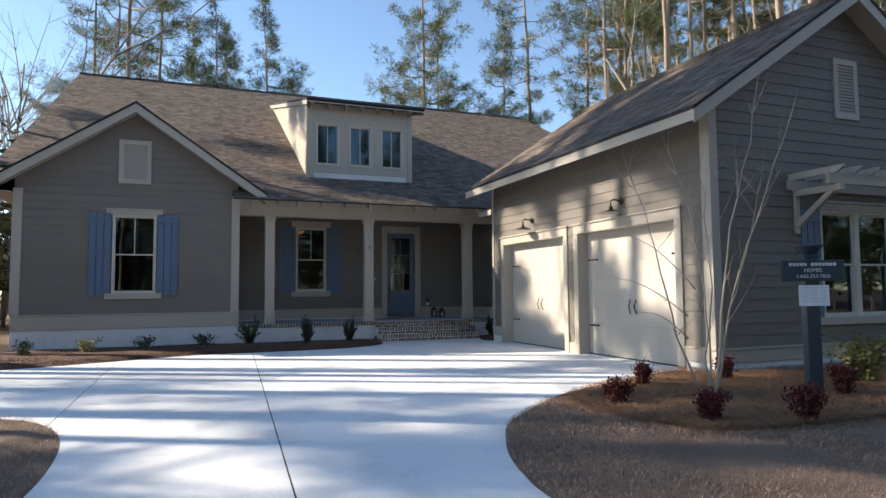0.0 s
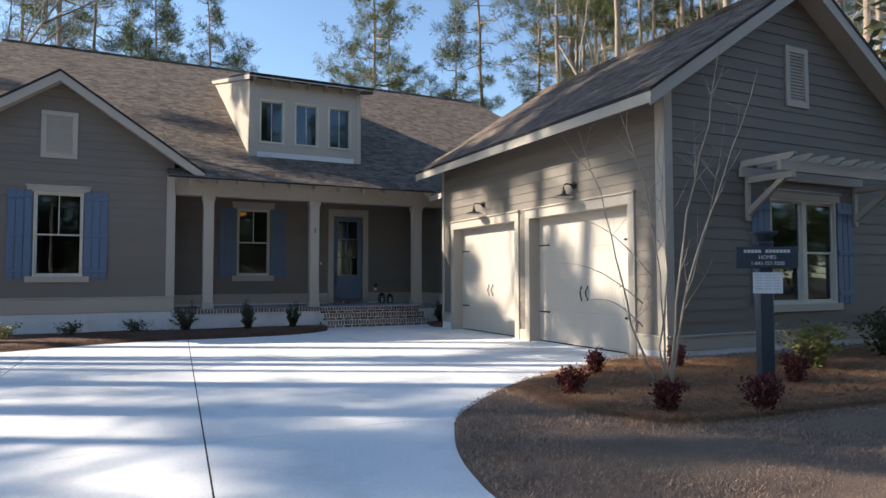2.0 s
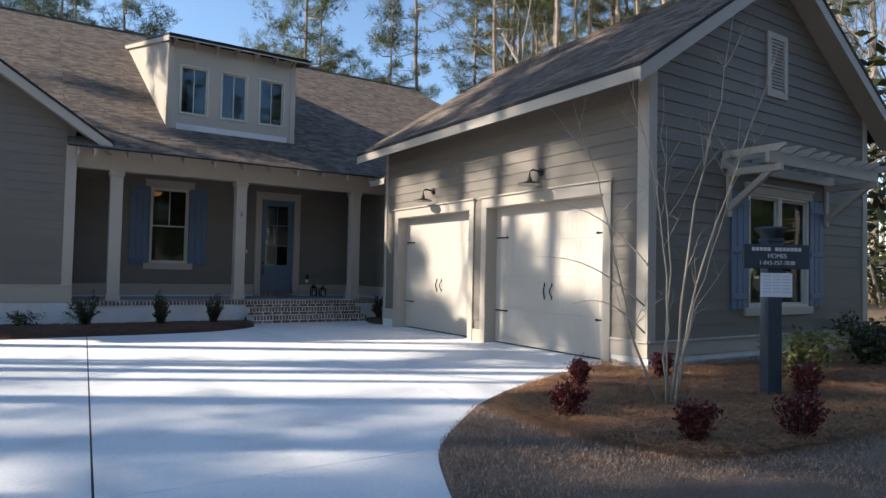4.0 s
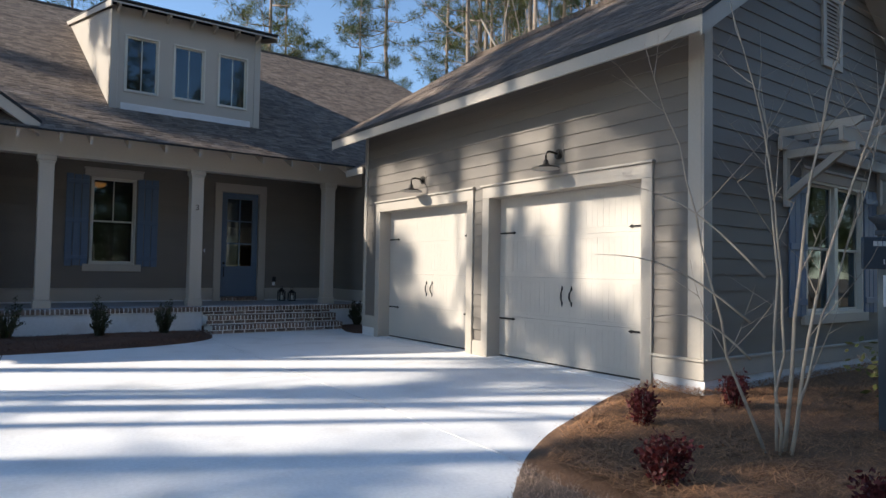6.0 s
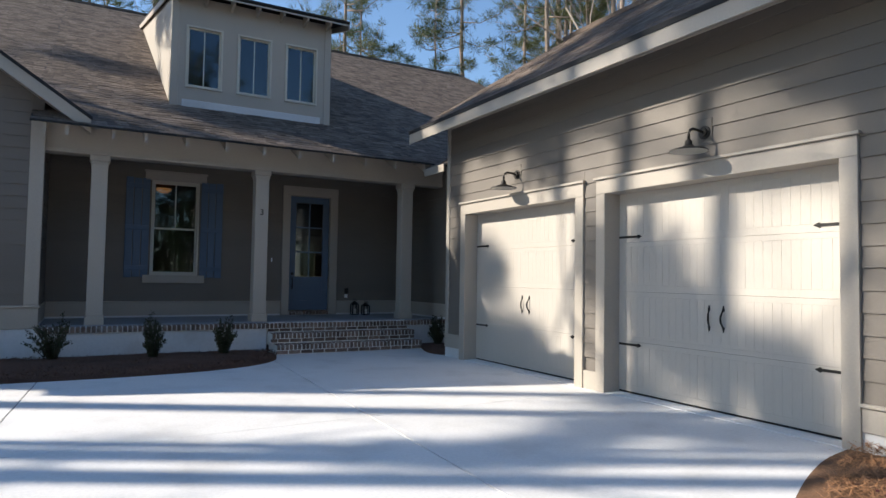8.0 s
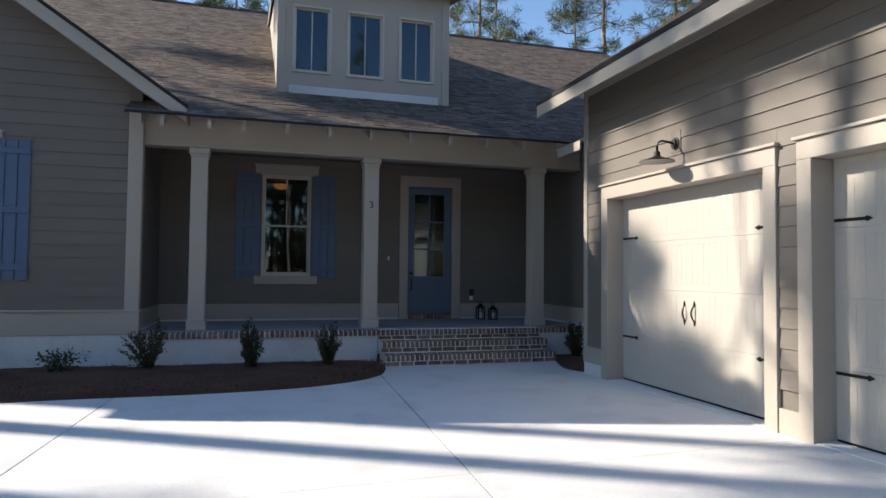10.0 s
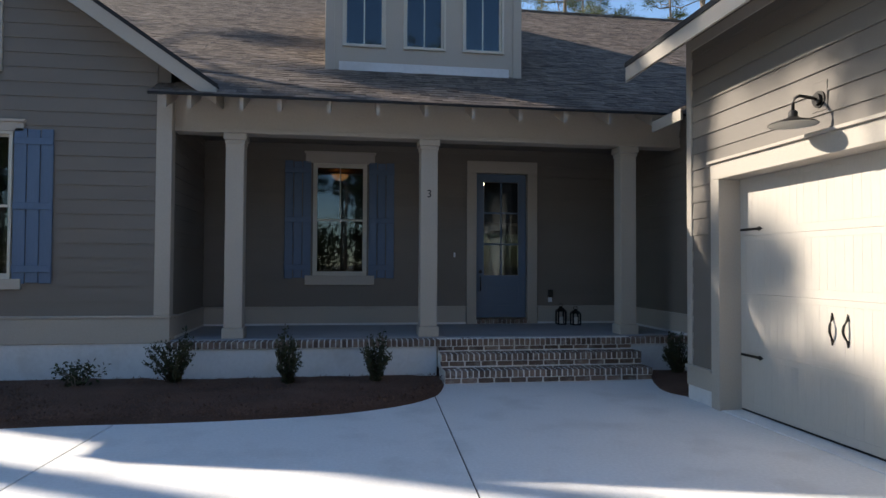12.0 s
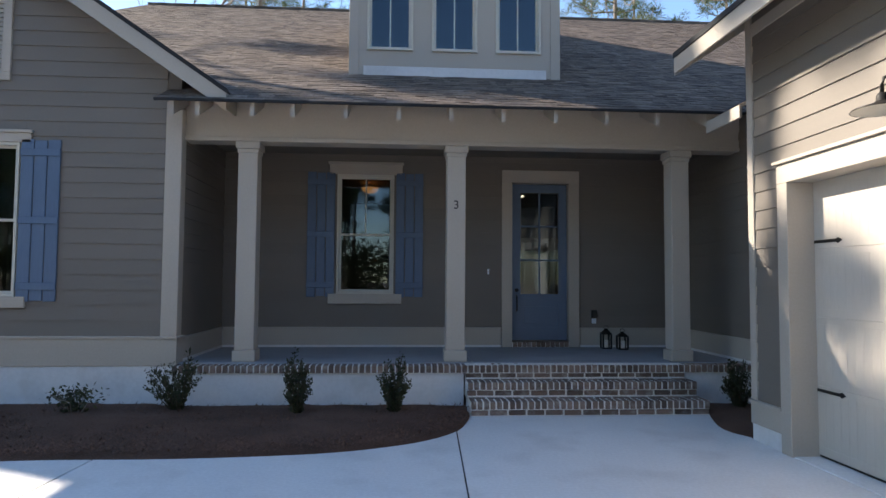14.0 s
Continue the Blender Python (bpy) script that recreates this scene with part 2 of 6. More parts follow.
def thing(name, at, label, category, group="", kind=""):
    e = new(name)
    e.empty_display_size = 0.2
    e.location = at
    return tagged(e, label, category, group, kind)


HEX = [(0, 3, 2, 1), (4, 5, 6, 7), (0, 1, 5, 4), (1, 2, 6, 5), (2, 3, 7, 6), (3, 0, 4, 7)]


def add_hex(bm, pts):
    vs = [bm.verts.new(p) for p in pts]
    for f in HEX:
        bm.faces.new([vs[i] for i in f])
    return vs


def box(bm, x0, x1, y0, y1, z0, z1, bevel=0.0):
    vs = add_hex(bm, [(x0, y0, z0), (x1, y0, z0), (x1, y1, z0), (x0, y1, z0), (x0, y0, z1), (x1, y0, z1), (x1, y1, z1), (x0, y1, z1)])
    if bevel:
        es = list({e for v in vs for e in v.link_edges})
        bmesh.ops.bevel(bm, geom=es, offset=bevel, segments=1, affect="EDGES")


def lump(x0, x1, y0, y1, z0, z1, bevel=0.004):
    bm = bmesh.new()
    box(bm, x0, x1, y0, y1, z0, z1, bevel)
    return bm


class Plane:
    """A wall's frame: U along it, Z up, D out of it."""
    def __init__(self, o, u, n):
        self.o, self.u, self.n = Vector(o), Vector(u), Vector(n)

    def p(self, U, Z, D=0.0):
        return self.o + self.u * U + self.n * D + Vector((0, 0, Z))

    def slab(self, U0, U1, Z0, Z1, D0, D1, bevel=0.004):
        bm = bmesh.new()
        self.put(bm, U0, U1, Z0, Z1, D0, D1, bevel)
        return bm

    def put(self, bm, U0, U1, Z0, Z1, D0, D1, bevel=0.0):
        q = self.p
        vs = add_hex(bm, [q(U0, Z0, D1), q(U1, Z0, D1), q(U1, Z0, D0), q(U0, Z0, D0), q(U0, Z1, D1), q(U1, Z1, D1), q(U1, Z1, D0), q(U0, Z1, D0)])
        bmesh.ops.recalc_face_normals(bm, faces=list({f for v in vs for f in v.link_faces}))
        if bevel:
            bmesh.ops.bevel(bm, geom=list({e for v in vs for e in v.link_edges}), offset=bevel, segments=1, affect="EDGES")

    def poly(self, bm, pts, D0, D1):
        a = [bm.verts.new(self.p(u, z, D1)) for u, z in pts]
        b = [bm.verts.new(self.p(u, z, D0)) for u, z in pts]
        n = len(pts)
        fs = [bm.faces.new(a), bm.faces.new(b[::-1])] + [bm.faces.new((a[i], b[i], b[(i + 1) % n], a[(i + 1) % n])) for i in range(n)]
        bmesh.ops.recalc_face_normals(bm, faces=fs)


def wall(name, pl, U0, U1, Z0, Z1, holes, label, thick=0.16, gable=None):
    """The wall behind the boards, with real openings."""
    bm = bmesh.new()
    us = sorted({U0, U1, *[v for h in holes for v in h[:2]]})
    zs = sorted({Z0, Z1, *[v for h in holes for v in h[2:]]})
    for a, b in zip(us, us[1:]):
        for c, d in zip(zs, zs[1:]):
            m, k = (a + b) / 2, (c + d) / 2
            if not any(h[0] < m < h[1] and h[2] < k < h[3] for h in holes):
                pl.put(bm, a, b, c, d, -thick, 0)
    if gable:
        pl.poly(bm, gable, -thick, 0)
    ob = part(name, bm, M_SIDING)
    return tagged(ob, label, "wall", kind="structure")


def siding(pl, parent, Z0, Z1, span, cuts, step=0.165):
    """Lap boards, each its own piece, over the wall's plane."""
    z = Z0
    while z < Z1 - 0.02:
        top = min(z + step, Z1)
        rows = [(z, top, span(z)[0], span(z)[1], span(top)[0], span(top)[1])]
        for c0, c1, cz0, cz1 in cuts:
            nxt = []
            for b, t, l0, r0, l1, r1 in rows:
                if cz1 <= b + 1e-4 or cz0 >= t - 1e-4 or c1 <= min(l0, l1) or c0 >= max(r0, r1):
                    nxt.append((b, t, l0, r0, l1, r1))
                    continue
                if l0 < c0:
                    nxt.append((b, t, l0, c0, l1, c0))
                if r0 > c1:
                    nxt.append((b, t, c1, r0, c1, r1))
                if cz1 < t:
                    nxt.append((cz1, t, max(l0, c0), min(r0, c1), max(l1, c0), min(r1, c1)))
                if cz0 > b:
                    nxt.append((b, cz0, max(l0, c0), min(r0, c1), max(l1, c0), min(r1, c1)))
            rows = nxt
        for b, t, l0, r0, l1, r1 in rows:
            if r0 - l0 < 0.02:
                continue
            q = pl.p
            w = (t - b) / step
            pts = [q(l0, b, 0.021), q(r0, b, 0.021), q(r0, b, 0.001), q(l0, b, 0.001),
                   q(l1, t, 0.021 - 0.014 * w), q(max(r1, l1 + 0.004), t, 0.021 - 0.014 * w), q(max(r1, l1 + 0.004), t, 0.001), q(l1, t, 0.001)]
            raw("board", pts, HEX if pl.u.cross(Vector((0, 0, 1))).dot(pl.n) > 0 else [f[::-1] for f in HEX], M_SIDING, parent)
        z = top


def roof_slab(name, corners, thick, label, drip=True):
    """Sheathing under the shingles: corners are eave start, eave end, ridge end, ridge start."""
    a, b, c, d = [Vector(v) for v in corners]
    n = (b - a).cross(d - a).normalized()
    bm = bmesh.new()
    vs = add_hex(bm, [v - n * thick for v in (a, b, c, d)] + [a, b, c, d])
    bmesh.ops.recalc_face_normals(bm, faces=bm.faces)
    return tagged(part(name, bm, M_DRIP), label, "roof", kind="structure"), a, b, c, d, n


SHINGLE_FACES = [(0, 1, 2, 3), (0, 4, 5, 1), (1, 5, 6, 2), (3, 2, 6, 7), (0, 3, 7, 4)]


def shingles(parent, a, b, c, d, n, near=None, rows=0.145, seed=1, limit=300):
    """Laminated shingles course by course up a slope; those inside the near stretch are pieces of their own."""
    rnd = random.Random(seed)
    along, up = (b - a).normalized(), (d - a)
    up = (up - along * up.dot(along)).normalized()
    height = (d - a).dot(up)
    skew0, skew1 = (d - a).dot(along), (c - b).dot(along)
    width = (b - a).length
    verts, faces, count = [], [], 0
    protos = []
    for k in range(5):
        w, h = 0.09 + 0.04 * k, 0.004 + 0.002 * (k % 3)
        me = bpy.data.meshes.new("shingle")
        pts = [Vector((0, 0, h)), Vector((w, 0, h)), Vector((w, 1.12, 0.002)), Vector((0, 1.12, 0.002)), Vector((0, 0, 0)), Vector((w, 0, 0)), Vector((w, 1.12, 0)), Vector((0, 1.12, 0))]
        me.from_pydata([Vector((p.x, p.y * rows, p.z)) for p in pts], [], SHINGLE_FACES)
        me.materials.append(M_SHINGLE_P)
        protos.append((w, h, me))
    turn = Matrix((along, up, n)).transposed().to_4x4()
    v = 0.0
    while v < height - 0.02:
        f = v / height
        u, end = skew0 * f - rnd.random() * 0.2, width + skew1 * f
        start = skew0 * f
        dv = rnd.uniform(-0.006, 0.006)
        while u < end:
            w, h, me = protos[rnd.randrange(5)]
            u0, u1 = max(u, start), min(u + w, end)
            if u1 - u0 > 0.03:
                at = a + along * u0 + up * (v + dv + (0.04 if rnd.random() < 0.45 else 0.0)) + n * 0.002
                whole = u1 - u0 > w - 1e-4
                if near and whole and count < limit and near(at):
                    ob = new("shingle", me)
                    hang(ob, parent)
                    ob.matrix_basis = Matrix.Translation(at) @ turn
                    count += 1
                else:
                    lap = min(rows * 1.12, height - v + 0.01)
                    o = len(verts)
                    ww = u1 - u0 - 0.004
                    e, s = along * ww, up * lap
                    verts += [at + n * h, at + e + n * h, at + e + s + n * 0.002, at + s + n * 0.002, at, at + e, at + e + s, at + s]
                    faces += [tuple(o + i for i in q) for q in SHINGLE_FACES]
            u += w
        v += rows
    ob = raw("shingles", verts, faces, M_SHINGLE, parent, "weathered brown-grey laminated shingle field")
    ob["kind"] = "stuff"


def tube(bm, pts, radii, sides=6):
    """A tapered round limb through points."""
    rings = []
    for i, p in enumerate(pts):
        p = Vector(p)
        t = (Vector(pts[min(i + 1, len(pts) - 1)]) - Vector(pts[max(i - 1, 0)])).normalized()
        x = t.cross(Vector((0.31, 0.17, 0.93)) if abs(t.z) < 0.9 else Vector((1, 0, 0))).normalized()
        y = t.cross(x)
        rings.append([bm.verts.new(p + (x * math.cos(k * math.tau / sides) + y * math.sin(k * math.tau / sides)) * radii[i]) for k in range(sides)])
    for r0, r1 in zip(rings, rings[1:]):
        for k in range(sides):
            bm.faces.new((r0[k], r0[(k + 1) % sides], r1[(k + 1) % sides], r1[k])).smooth = True
    bm.faces.new(rings[0][::-1])
    bm.faces.new(rings[-1])


def lathe(bm, profile, at, sides=20, axis="z"):
    """A turned shape: (radius, height) pairs round an upright axis."""
    rings = []
    for r, z in profile:
        rings.append([bm.verts.new(Vector(at) + Vector((r * math.cos(k * math.tau / sides), r * math.sin(k * math.tau / sides), z))) for k in range(sides)])
    for r0, r1 in zip(rings, rings[1:]):
        for k in range(sides):
            bm.faces.new((r0[k], r0[(k + 1) % sides], r1[(k + 1) % sides], r1[k])).smooth = True
    return rings


# ---------------------------------------------------------------- plan
FRONT = Plane((0, 0, 0), (1, 0, 0), (0, -1, 0))                  # U = x; garage gable
GSIDE = Plane((0, 0, 0), (0, 1, 0), (-1, 0, 0))                  # U = y; wall with the garage doors
WING_Y, WING_L, WING_R = 9.22, -10.77, -6.05
WING = Plane((0, WING_Y, 0), (1, 0, 0), (0, -1, 0))
WSIDE = Plane((WING_R, 0, 0), (0, 1, 0), (1, 0, 0))
BACK_Y = 11.19
BACK = Plane((0, BACK_Y, 0), (1, 0, 0), (0, -1, 0))
END_X = 1.0
PEND = Plane((END_X, 0, 0), (0, 1, 0), (-1, 0, 0))
FLOOR_Z = 0.49
DORM_Y, DORM_L, DORM_R, DORM_Z = 10.60, -4.15, -1.06, 4.44
DORM = Plane((0, DORM_Y, 0), (1, 0, 0), (0, -1, 0))
G_LEN, G_W, G_RIDGE = 7.33, 5.80, 2.90
SLOPE_G = 0.667


def main_z(y):
    return 3.54 + 0.508 * (y - 8.75)


def wing_z(x):
    return 5.70 - 0.683 * abs(x + 8.36)


def gar_z(x):
    return 6.16 - SLOPE_G * abs(x - G_RIDGE)


# ---------------------------------------------------------------- ground
def smooth_loop(pts, n=6):
    out = []
    k = len(pts)
    for i in range(k):
        p0, p1, p2, p3 = (Vector((*pts[(i + j) % k], 0)) for j in (-1, 0, 1, 2))
        for s in range(n):
            t = s / n
            out.append(0.5 * ((2 * p1) + (p2 - p0) * t + (2 * p0 - 5 * p1 + 4 * p2 - p3) * t * t + (3 * p1 - p0 - 3 * p2 + p3) * t ** 3))
    return [(v.x, v.y) for v in out]


def chain(pts, n=6):
    """An open smooth line through points."""
    ext = [pts[0]] + pts + [pts[-1]]
    out = []
    for i in range(1, len(ext) - 2):
        p0, p1, p2, p3 = (Vector((*ext[i + j], 0)) for j in (-1, 0, 1, 2))
        for s in range(n):
            t = s / n
            v = 0.5 * ((2 * p1) + (p2 - p0) * t + (2 * p0 - 5 * p1 + 4 * p2 - p3) * t * t + (3 * p1 - p0 - 3 * p2 + p3) * t ** 3)
            out.append((v.x, v.y))
    return out + [pts[-1]]


def inside(x, y, loop):
    hit, j = False, len(loop) - 1
    for i in range(len(loop)):
        (a, b), (c, d) = loop[i], loop[j]
        if (b > y) != (d > y) and x < (c - a) * (y - b) / (d - b) + a:
            hit = not hit
        j = i
    return hit


def plate(name, loop, z0, z1, material, label, category, kind="structure"):
    bm = bmesh.new()
    vs = [bm.verts.new((x, y, z1)) for x, y in loop]
    f = bm.faces.new(vs)
    if f.normal.z < 0 or sum(loop[i - 1][0] * loop[i][1] - loop[i][0] * loop[i - 1][1] for i in range(len(loop))) < 0:
        f.normal_flip()
    ext = bmesh.ops.extrude_face_region(bm, geom=[f])
    bmesh.ops.translate(bm, verts=[v for v in ext["geom"] if isinstance(v, bmesh.types.BMVert)], vec=(0, 0, z0 - z1))
    bmesh.ops.triangulate(bm, faces=[q for q in bm.faces if len(q.verts) > 4])
    bmesh.ops.recalc_face_normals(bm, faces=bm.faces)
    return tagged(part(name, bm, material), label, category, kind=kind)


def mound(name, loop, material, label, category, rise, step=0.16, base=0.0):
    """Loose ground inside a loop: a gridded sheet that swells away from its edge."""
    xs, ys = [p[0] for p in loop], [p[1] for p in loop]
    bm = bmesh.new()
    f = bm.faces.new([bm.verts.new((x, y, 0)) for x, y in loop])
    for lo, hi, axis in ((min(xs), max(xs), 0), (min(ys), max(ys), 1)):
        v = lo + step
        while v < hi:
            co, no = (Vector((v, 0, 0)), Vector((1, 0, 0))) if axis == 0 else (Vector((0, v, 0)), Vector((0, 1, 0)))
            bmesh.ops.bisect_plane(bm, geom=bm.verts[:] + bm.edges[:] + bm.faces[:], plane_co=co, plane_no=no)
            v += step
    seg = [(Vector((*loop[i - 1], 0)), Vector((*loop[i], 0))) for i in range(len(loop))]
    for v in bm.verts:
        d = min(((v.co - a) - (b - a) * max(0, min(1, (v.co - a).dot(b - a) / max((b - a).length_squared, 1e-9)))).length for a, b in seg)
        k = min(1, d / 0.45)
        v.co.z = base + (rise * (1 - (1 - k) ** 2) + noise.noise(v.co * 1.3) * 0.03 * k + noise.noise(v.co * 5) * 0.018 * min(1, d / 0.1))
    bmesh.ops.triangulate(bm, faces=[q for q in bm.faces if len(q.verts) > 4])
    bmesh.ops.recalc_face_normals(bm, faces=bm.faces)
    if sum(q.normal.z for q in bm.faces) < 0:
        bmesh.ops.reverse_faces(bm, faces=bm.faces)
    for q in bm.faces:
        q.smooth = True
    return tagged(part(name, bm, material), label, category, kind="structure")


def litter(name, loop, box_, count, length, width, height, flat, material, label, category, seed, keep=None, base=0.03, weight=None):
    """Loose straws, chips or blades strewn over a stretch of ground."""
    rnd = random.Random(seed)
    verts, faces = [], []
    x0, x1, y0, y1 = box_
    made = 0
    tries = 0
    while made < count and tries < count * 6:
        tries += 1
        x, y = rnd.uniform(x0, x1), rnd.uniform(y0, y1)
        if weight and rnd.random() > weight(x, y):
            continue
        if not inside(x, y, loop) or (keep and not keep(x, y)):
            continue
        a, l, w = rnd.uniform(0, math.tau), length * rnd.uniform(0.5, 1.3), width * rnd.uniform(0.6, 1.3)
        tip = rnd.uniform(0.2, 1.0) * height
        p = Vector((x, y, base + rnd.uniform(0, flat)))
        d, s = Vector((math.cos(a), math.sin(a), 0)), Vector((-math.sin(a), math.cos(a), 0))
        o = len(verts)
        verts += [p - s * w, p + s * w, p + d * l + Vector((0, 0, tip))]
        faces.append((o, o + 1, o + 2))
        made += 1
    return tagged(raw(name, verts, faces, material), label, category, kind="stuff")


GROUND = raw("ground", [(-900, -900, -0.10), (900, -900, -0.10), (900, 900, -0.10), (-900, 900, -0.10)], [(0, 1, 2, 3)], M_FOREST)
tagged(GROUND, "brown forest floor of leaf litter and pine needles", "ground", kind="structure")

RIGHT_EDGE = [(0.0, 0.72), (-0.5, 0.62), (-1.1, 0.40), (-1.75, 0.10), (-2.4, -0.20), (-2.85, -0.47), (-3.24, -0.75), (-4.0, -1.45), (-4.37, -1.88), (-4.65, -2.4), (-4.85, -2.85), (-5.0, -3.35), (-5.1, -4.0), (-5.15, -6.0), (-5.15, -9.0), (-5.1, -14.0)]
LEFT_EDGE = [(-9.0, -14.0), (-8.7, -8.0), (-8.35, -5.0), (-8.15, -3.4), (-8.06, -2.4), (-8.07, -1.6), (-8.14, -0.95), (-8.28, -0.4), (-8.56, 0.16), (-8.95, 0.50), (-9.5, 0.64), (-10.5, 0.7), (-14.0, 0.7)]
BED_EDGE = [(-14.0, 4.6), (-12.0, 4.95), (-10.07, 5.5), (-8.6, 6.1), (-7.3, 6.72), (-6.4, 6.86), (-5.2, 6.86), (-4.1, 6.97), (-3.5, 7.17), (-3.1, 7.42), (-2.8, 7.78), (-2.66, 8.2), (-2.60, 8.50)]
right_l, left_l, bed_l = chain(RIGHT_EDGE, 5), chain(LEFT_EDGE, 5), chain(BED_EDGE, 5)
SMALL_BED = chain([(0.13, 8.50), (0.02, 8.2), (-0.08, 7.85), (-0.08, 7.6), (0.0, 7.42)], 4)
DRIVE = right_l + left_l + bed_l + SMALL_BED + [(0.0, 7.0)]


def clip_loop(loop, halves):
    """The part of a loop on the inner side of each half plane (x, y, nx, ny)."""
    for px, py, nx, ny in halves:
        res = []
        for i in range(len(loop)):
            a, b = loop[i - 1], loop[i]
            da, db = (a[0] - px) * nx + (a[1] - py) * ny, (b[0] - px) * nx + (b[1] - py) * ny
            if (da < 0) != (db < 0):
                t = da / (da - db)
                res.append((a[0] + (b[0] - a[0]) * t, a[1] + (b[1] - a[1]) * t))
            if db >= 0:
                res.append(b)
        loop = res
        if len(loop) < 3:
            return []
    return loop


drive = thing("road_driveway", (-4, 2, 0), "pale broom-finished concrete driveway with tooled joints", "driveway", kind="structure")
GAP = 0.007
# joints along the drive (a point and a normal), then across it
along_j = [(-2.93, 5.2, 0.9989, -0.046), (-6.03, 4.5, 0.9981, -0.062), (-8.38, 0.0, 1.0, 0.0)]
across_j = [(-4.0, 3.40, -0.055, 0.9985), (-5.4, -1.75, 0.0, 1.0), (-6.0, -6.2, 0.0, 1.0)]


def bands(lines, gap):
    """Half planes of the strips between joints."""
    out = []
    for k in range(len(lines) + 1):
        strip = []
        if k < len(lines):
            x, y, nx, ny = lines[k]
            strip.append((x + nx * gap, y + ny * gap, nx, ny))
        if k > 0:
            x, y, nx, ny = lines[k - 1]
            strip.append((x - nx * gap, y - ny * gap, -nx, -ny))
        out.append(strip)
    return out


cols, rows_ = bands(along_j, GAP), bands(across_j, 0.003)
for c in cols:
    for r in rows_:
        lp = clip_loop(DRIVE, c + r)
        if len(lp) > 2:
            ob = plate("slab", lp, -0.10, 0.0, M_CONC, "", "")
            for k in ("category", "kind", "label"):
                if k in ob:
                    del ob[k]
            hang(ob, drive)
hang(plate("joint_filler", [(x, y) for x, y in DRIVE], -0.12, -0.012, M_JOINT, "", ""), drive, "dark joint filler")
for k in ("category", "kind"):
    for o in drive.children:
        if k in o:
            del o[k]

# planting bed along the house, pine straw bed by the garage, dormant lawns
BED = bed_l + [(-2.60, 9.1), (-6.05, 9.1), (-6.05, 9.30), (-10.65, 9.30), (-14.0, 9.3)]
mound("ground_bed", BED, M_MULCH, "dark red-brown mulch bed along the house wall", "planting bed", 0.07, 0.25)
bed2 = SMALL_BED + [(0.0, 7.30), (1.0, 7.30), (1.0, 9.1), (0.13, 9.1)]
mound("ground_bed_small", bed2, M_MULCH, "small dark mulch bed beside the brick steps", "planting bed", 0.06, 0.15)
LAWN_EDGE = chain([(-3.24, -0.75), (-3.34, -1.4), (-3.35, -2.0), (-3.22, -2.5), (-2.9, -2.95), (-2.2, -3.1), (-1.4, -3.14), (-0.6, -3.2), (0.8, -3.35), (3.0, -3.3), (6.0, -2.8), (9.0, -2.4), (14.0, -2.0)], 4)
right_cut = [p for p in right_l if p[1] > -0.74]
STRAW = [(0.0, 0.0)] + right_cut + LAWN_EDGE + [(14.0, 1.5), (5.8, 1.5), (5.8, 0.0)]
mound("ground_pine_straw", STRAW, M_STRAW, "orange-brown pine straw bed round the garage corner", "pine straw", 0.06, 0.22)
right_rest = [p for p in right_l if p[1] < -0.76]
LAWN_R = right_rest + [(14.0, -14.0)] + LAWN_EDGE[::-1]
mound("ground_lawn", LAWN_R, M_LAWN, "tan dormant lawn beside the driveway", "lawn", 0.035, 0.5)
LAWN_L = left_l + [(-14.0, -14.0)]
mound("ground_lawn_island", LAWN_L, M_LAWN, "tan dormant lawn island inside the driveway's curve", "lawn", 0.035, 0.5)

# ---------------------------------------------------------------- garage
G_SKIRT = 0.385
D2, D1 = (0.75, 3.47), (4.00, 6.68)
D_TOP = 2.36
gs = wall("wall_garage_side", GSIDE, 0.0, G_LEN, 0.0, 4.10, [(D2[0] - 0.15, D2[1] + 0.15, 0.0, D_TOP + 0.17), (D1[0] - 0.15, D1[1] + 0.15, 0.0, D_TOP + 0.17)], "taupe lap-sided garage wall with two door openings", 0.24)
siding(GSIDE, gs, G_SKIRT, 4.05, lambda z: (0.16, G_LEN - 0.10), [(0.61, 3.61, 0, 2.54), (3.86, 6.81, 0, 2.54)], 0.178)
gf = wall("wall_garage_front", FRONT, 0.0, G_W, 0.0, 3.95, [(2.21, 3.86, 0.79, 2.49)], "taupe lap-sided garage gable wall", 0.16,
          gable=[(0, 3.95), (G_W, 3.95), (G_W, gar_z(G_W) - 0.12), (G_RIDGE, gar_z(G_RIDGE) - 0.12), (0, gar_z(0) - 0.12)])


def gspan(z):
    t = max(0.0, z - (gar_z(0) - 0.14)) / SLOPE_G
    return (0.13 + max(0.0, t - 0.13), G_W - 0.13 - max(0.0, t - 0.13))


siding(FRONT, gf, G_SKIRT, gar_z(G_RIDGE) - 0.2, gspan, [(2.16, 3.91, 0.72, 2.60), (2.66, 3.20, 4.05, 5.02)], 0.178)
tagged(part("wall_garage_right", lump(G_W - 0.16, G_W, 0.16, 13.0, 0.0, 3.95, 0), M_SIDING), "taupe side wall of the garage", "wall", kind="structure")
tagged(part("wall_garage_back", lump(0.24, END_X, G_LEN - 0.16, G_LEN, 0.0, 3.95, 0), M_SIDING), "taupe return wall behind the garage", "wall", kind="structure")


def trim(name, bm, label):
    return tagged(part(name, bm, M_TRIM), label, "trim", kind="structure")


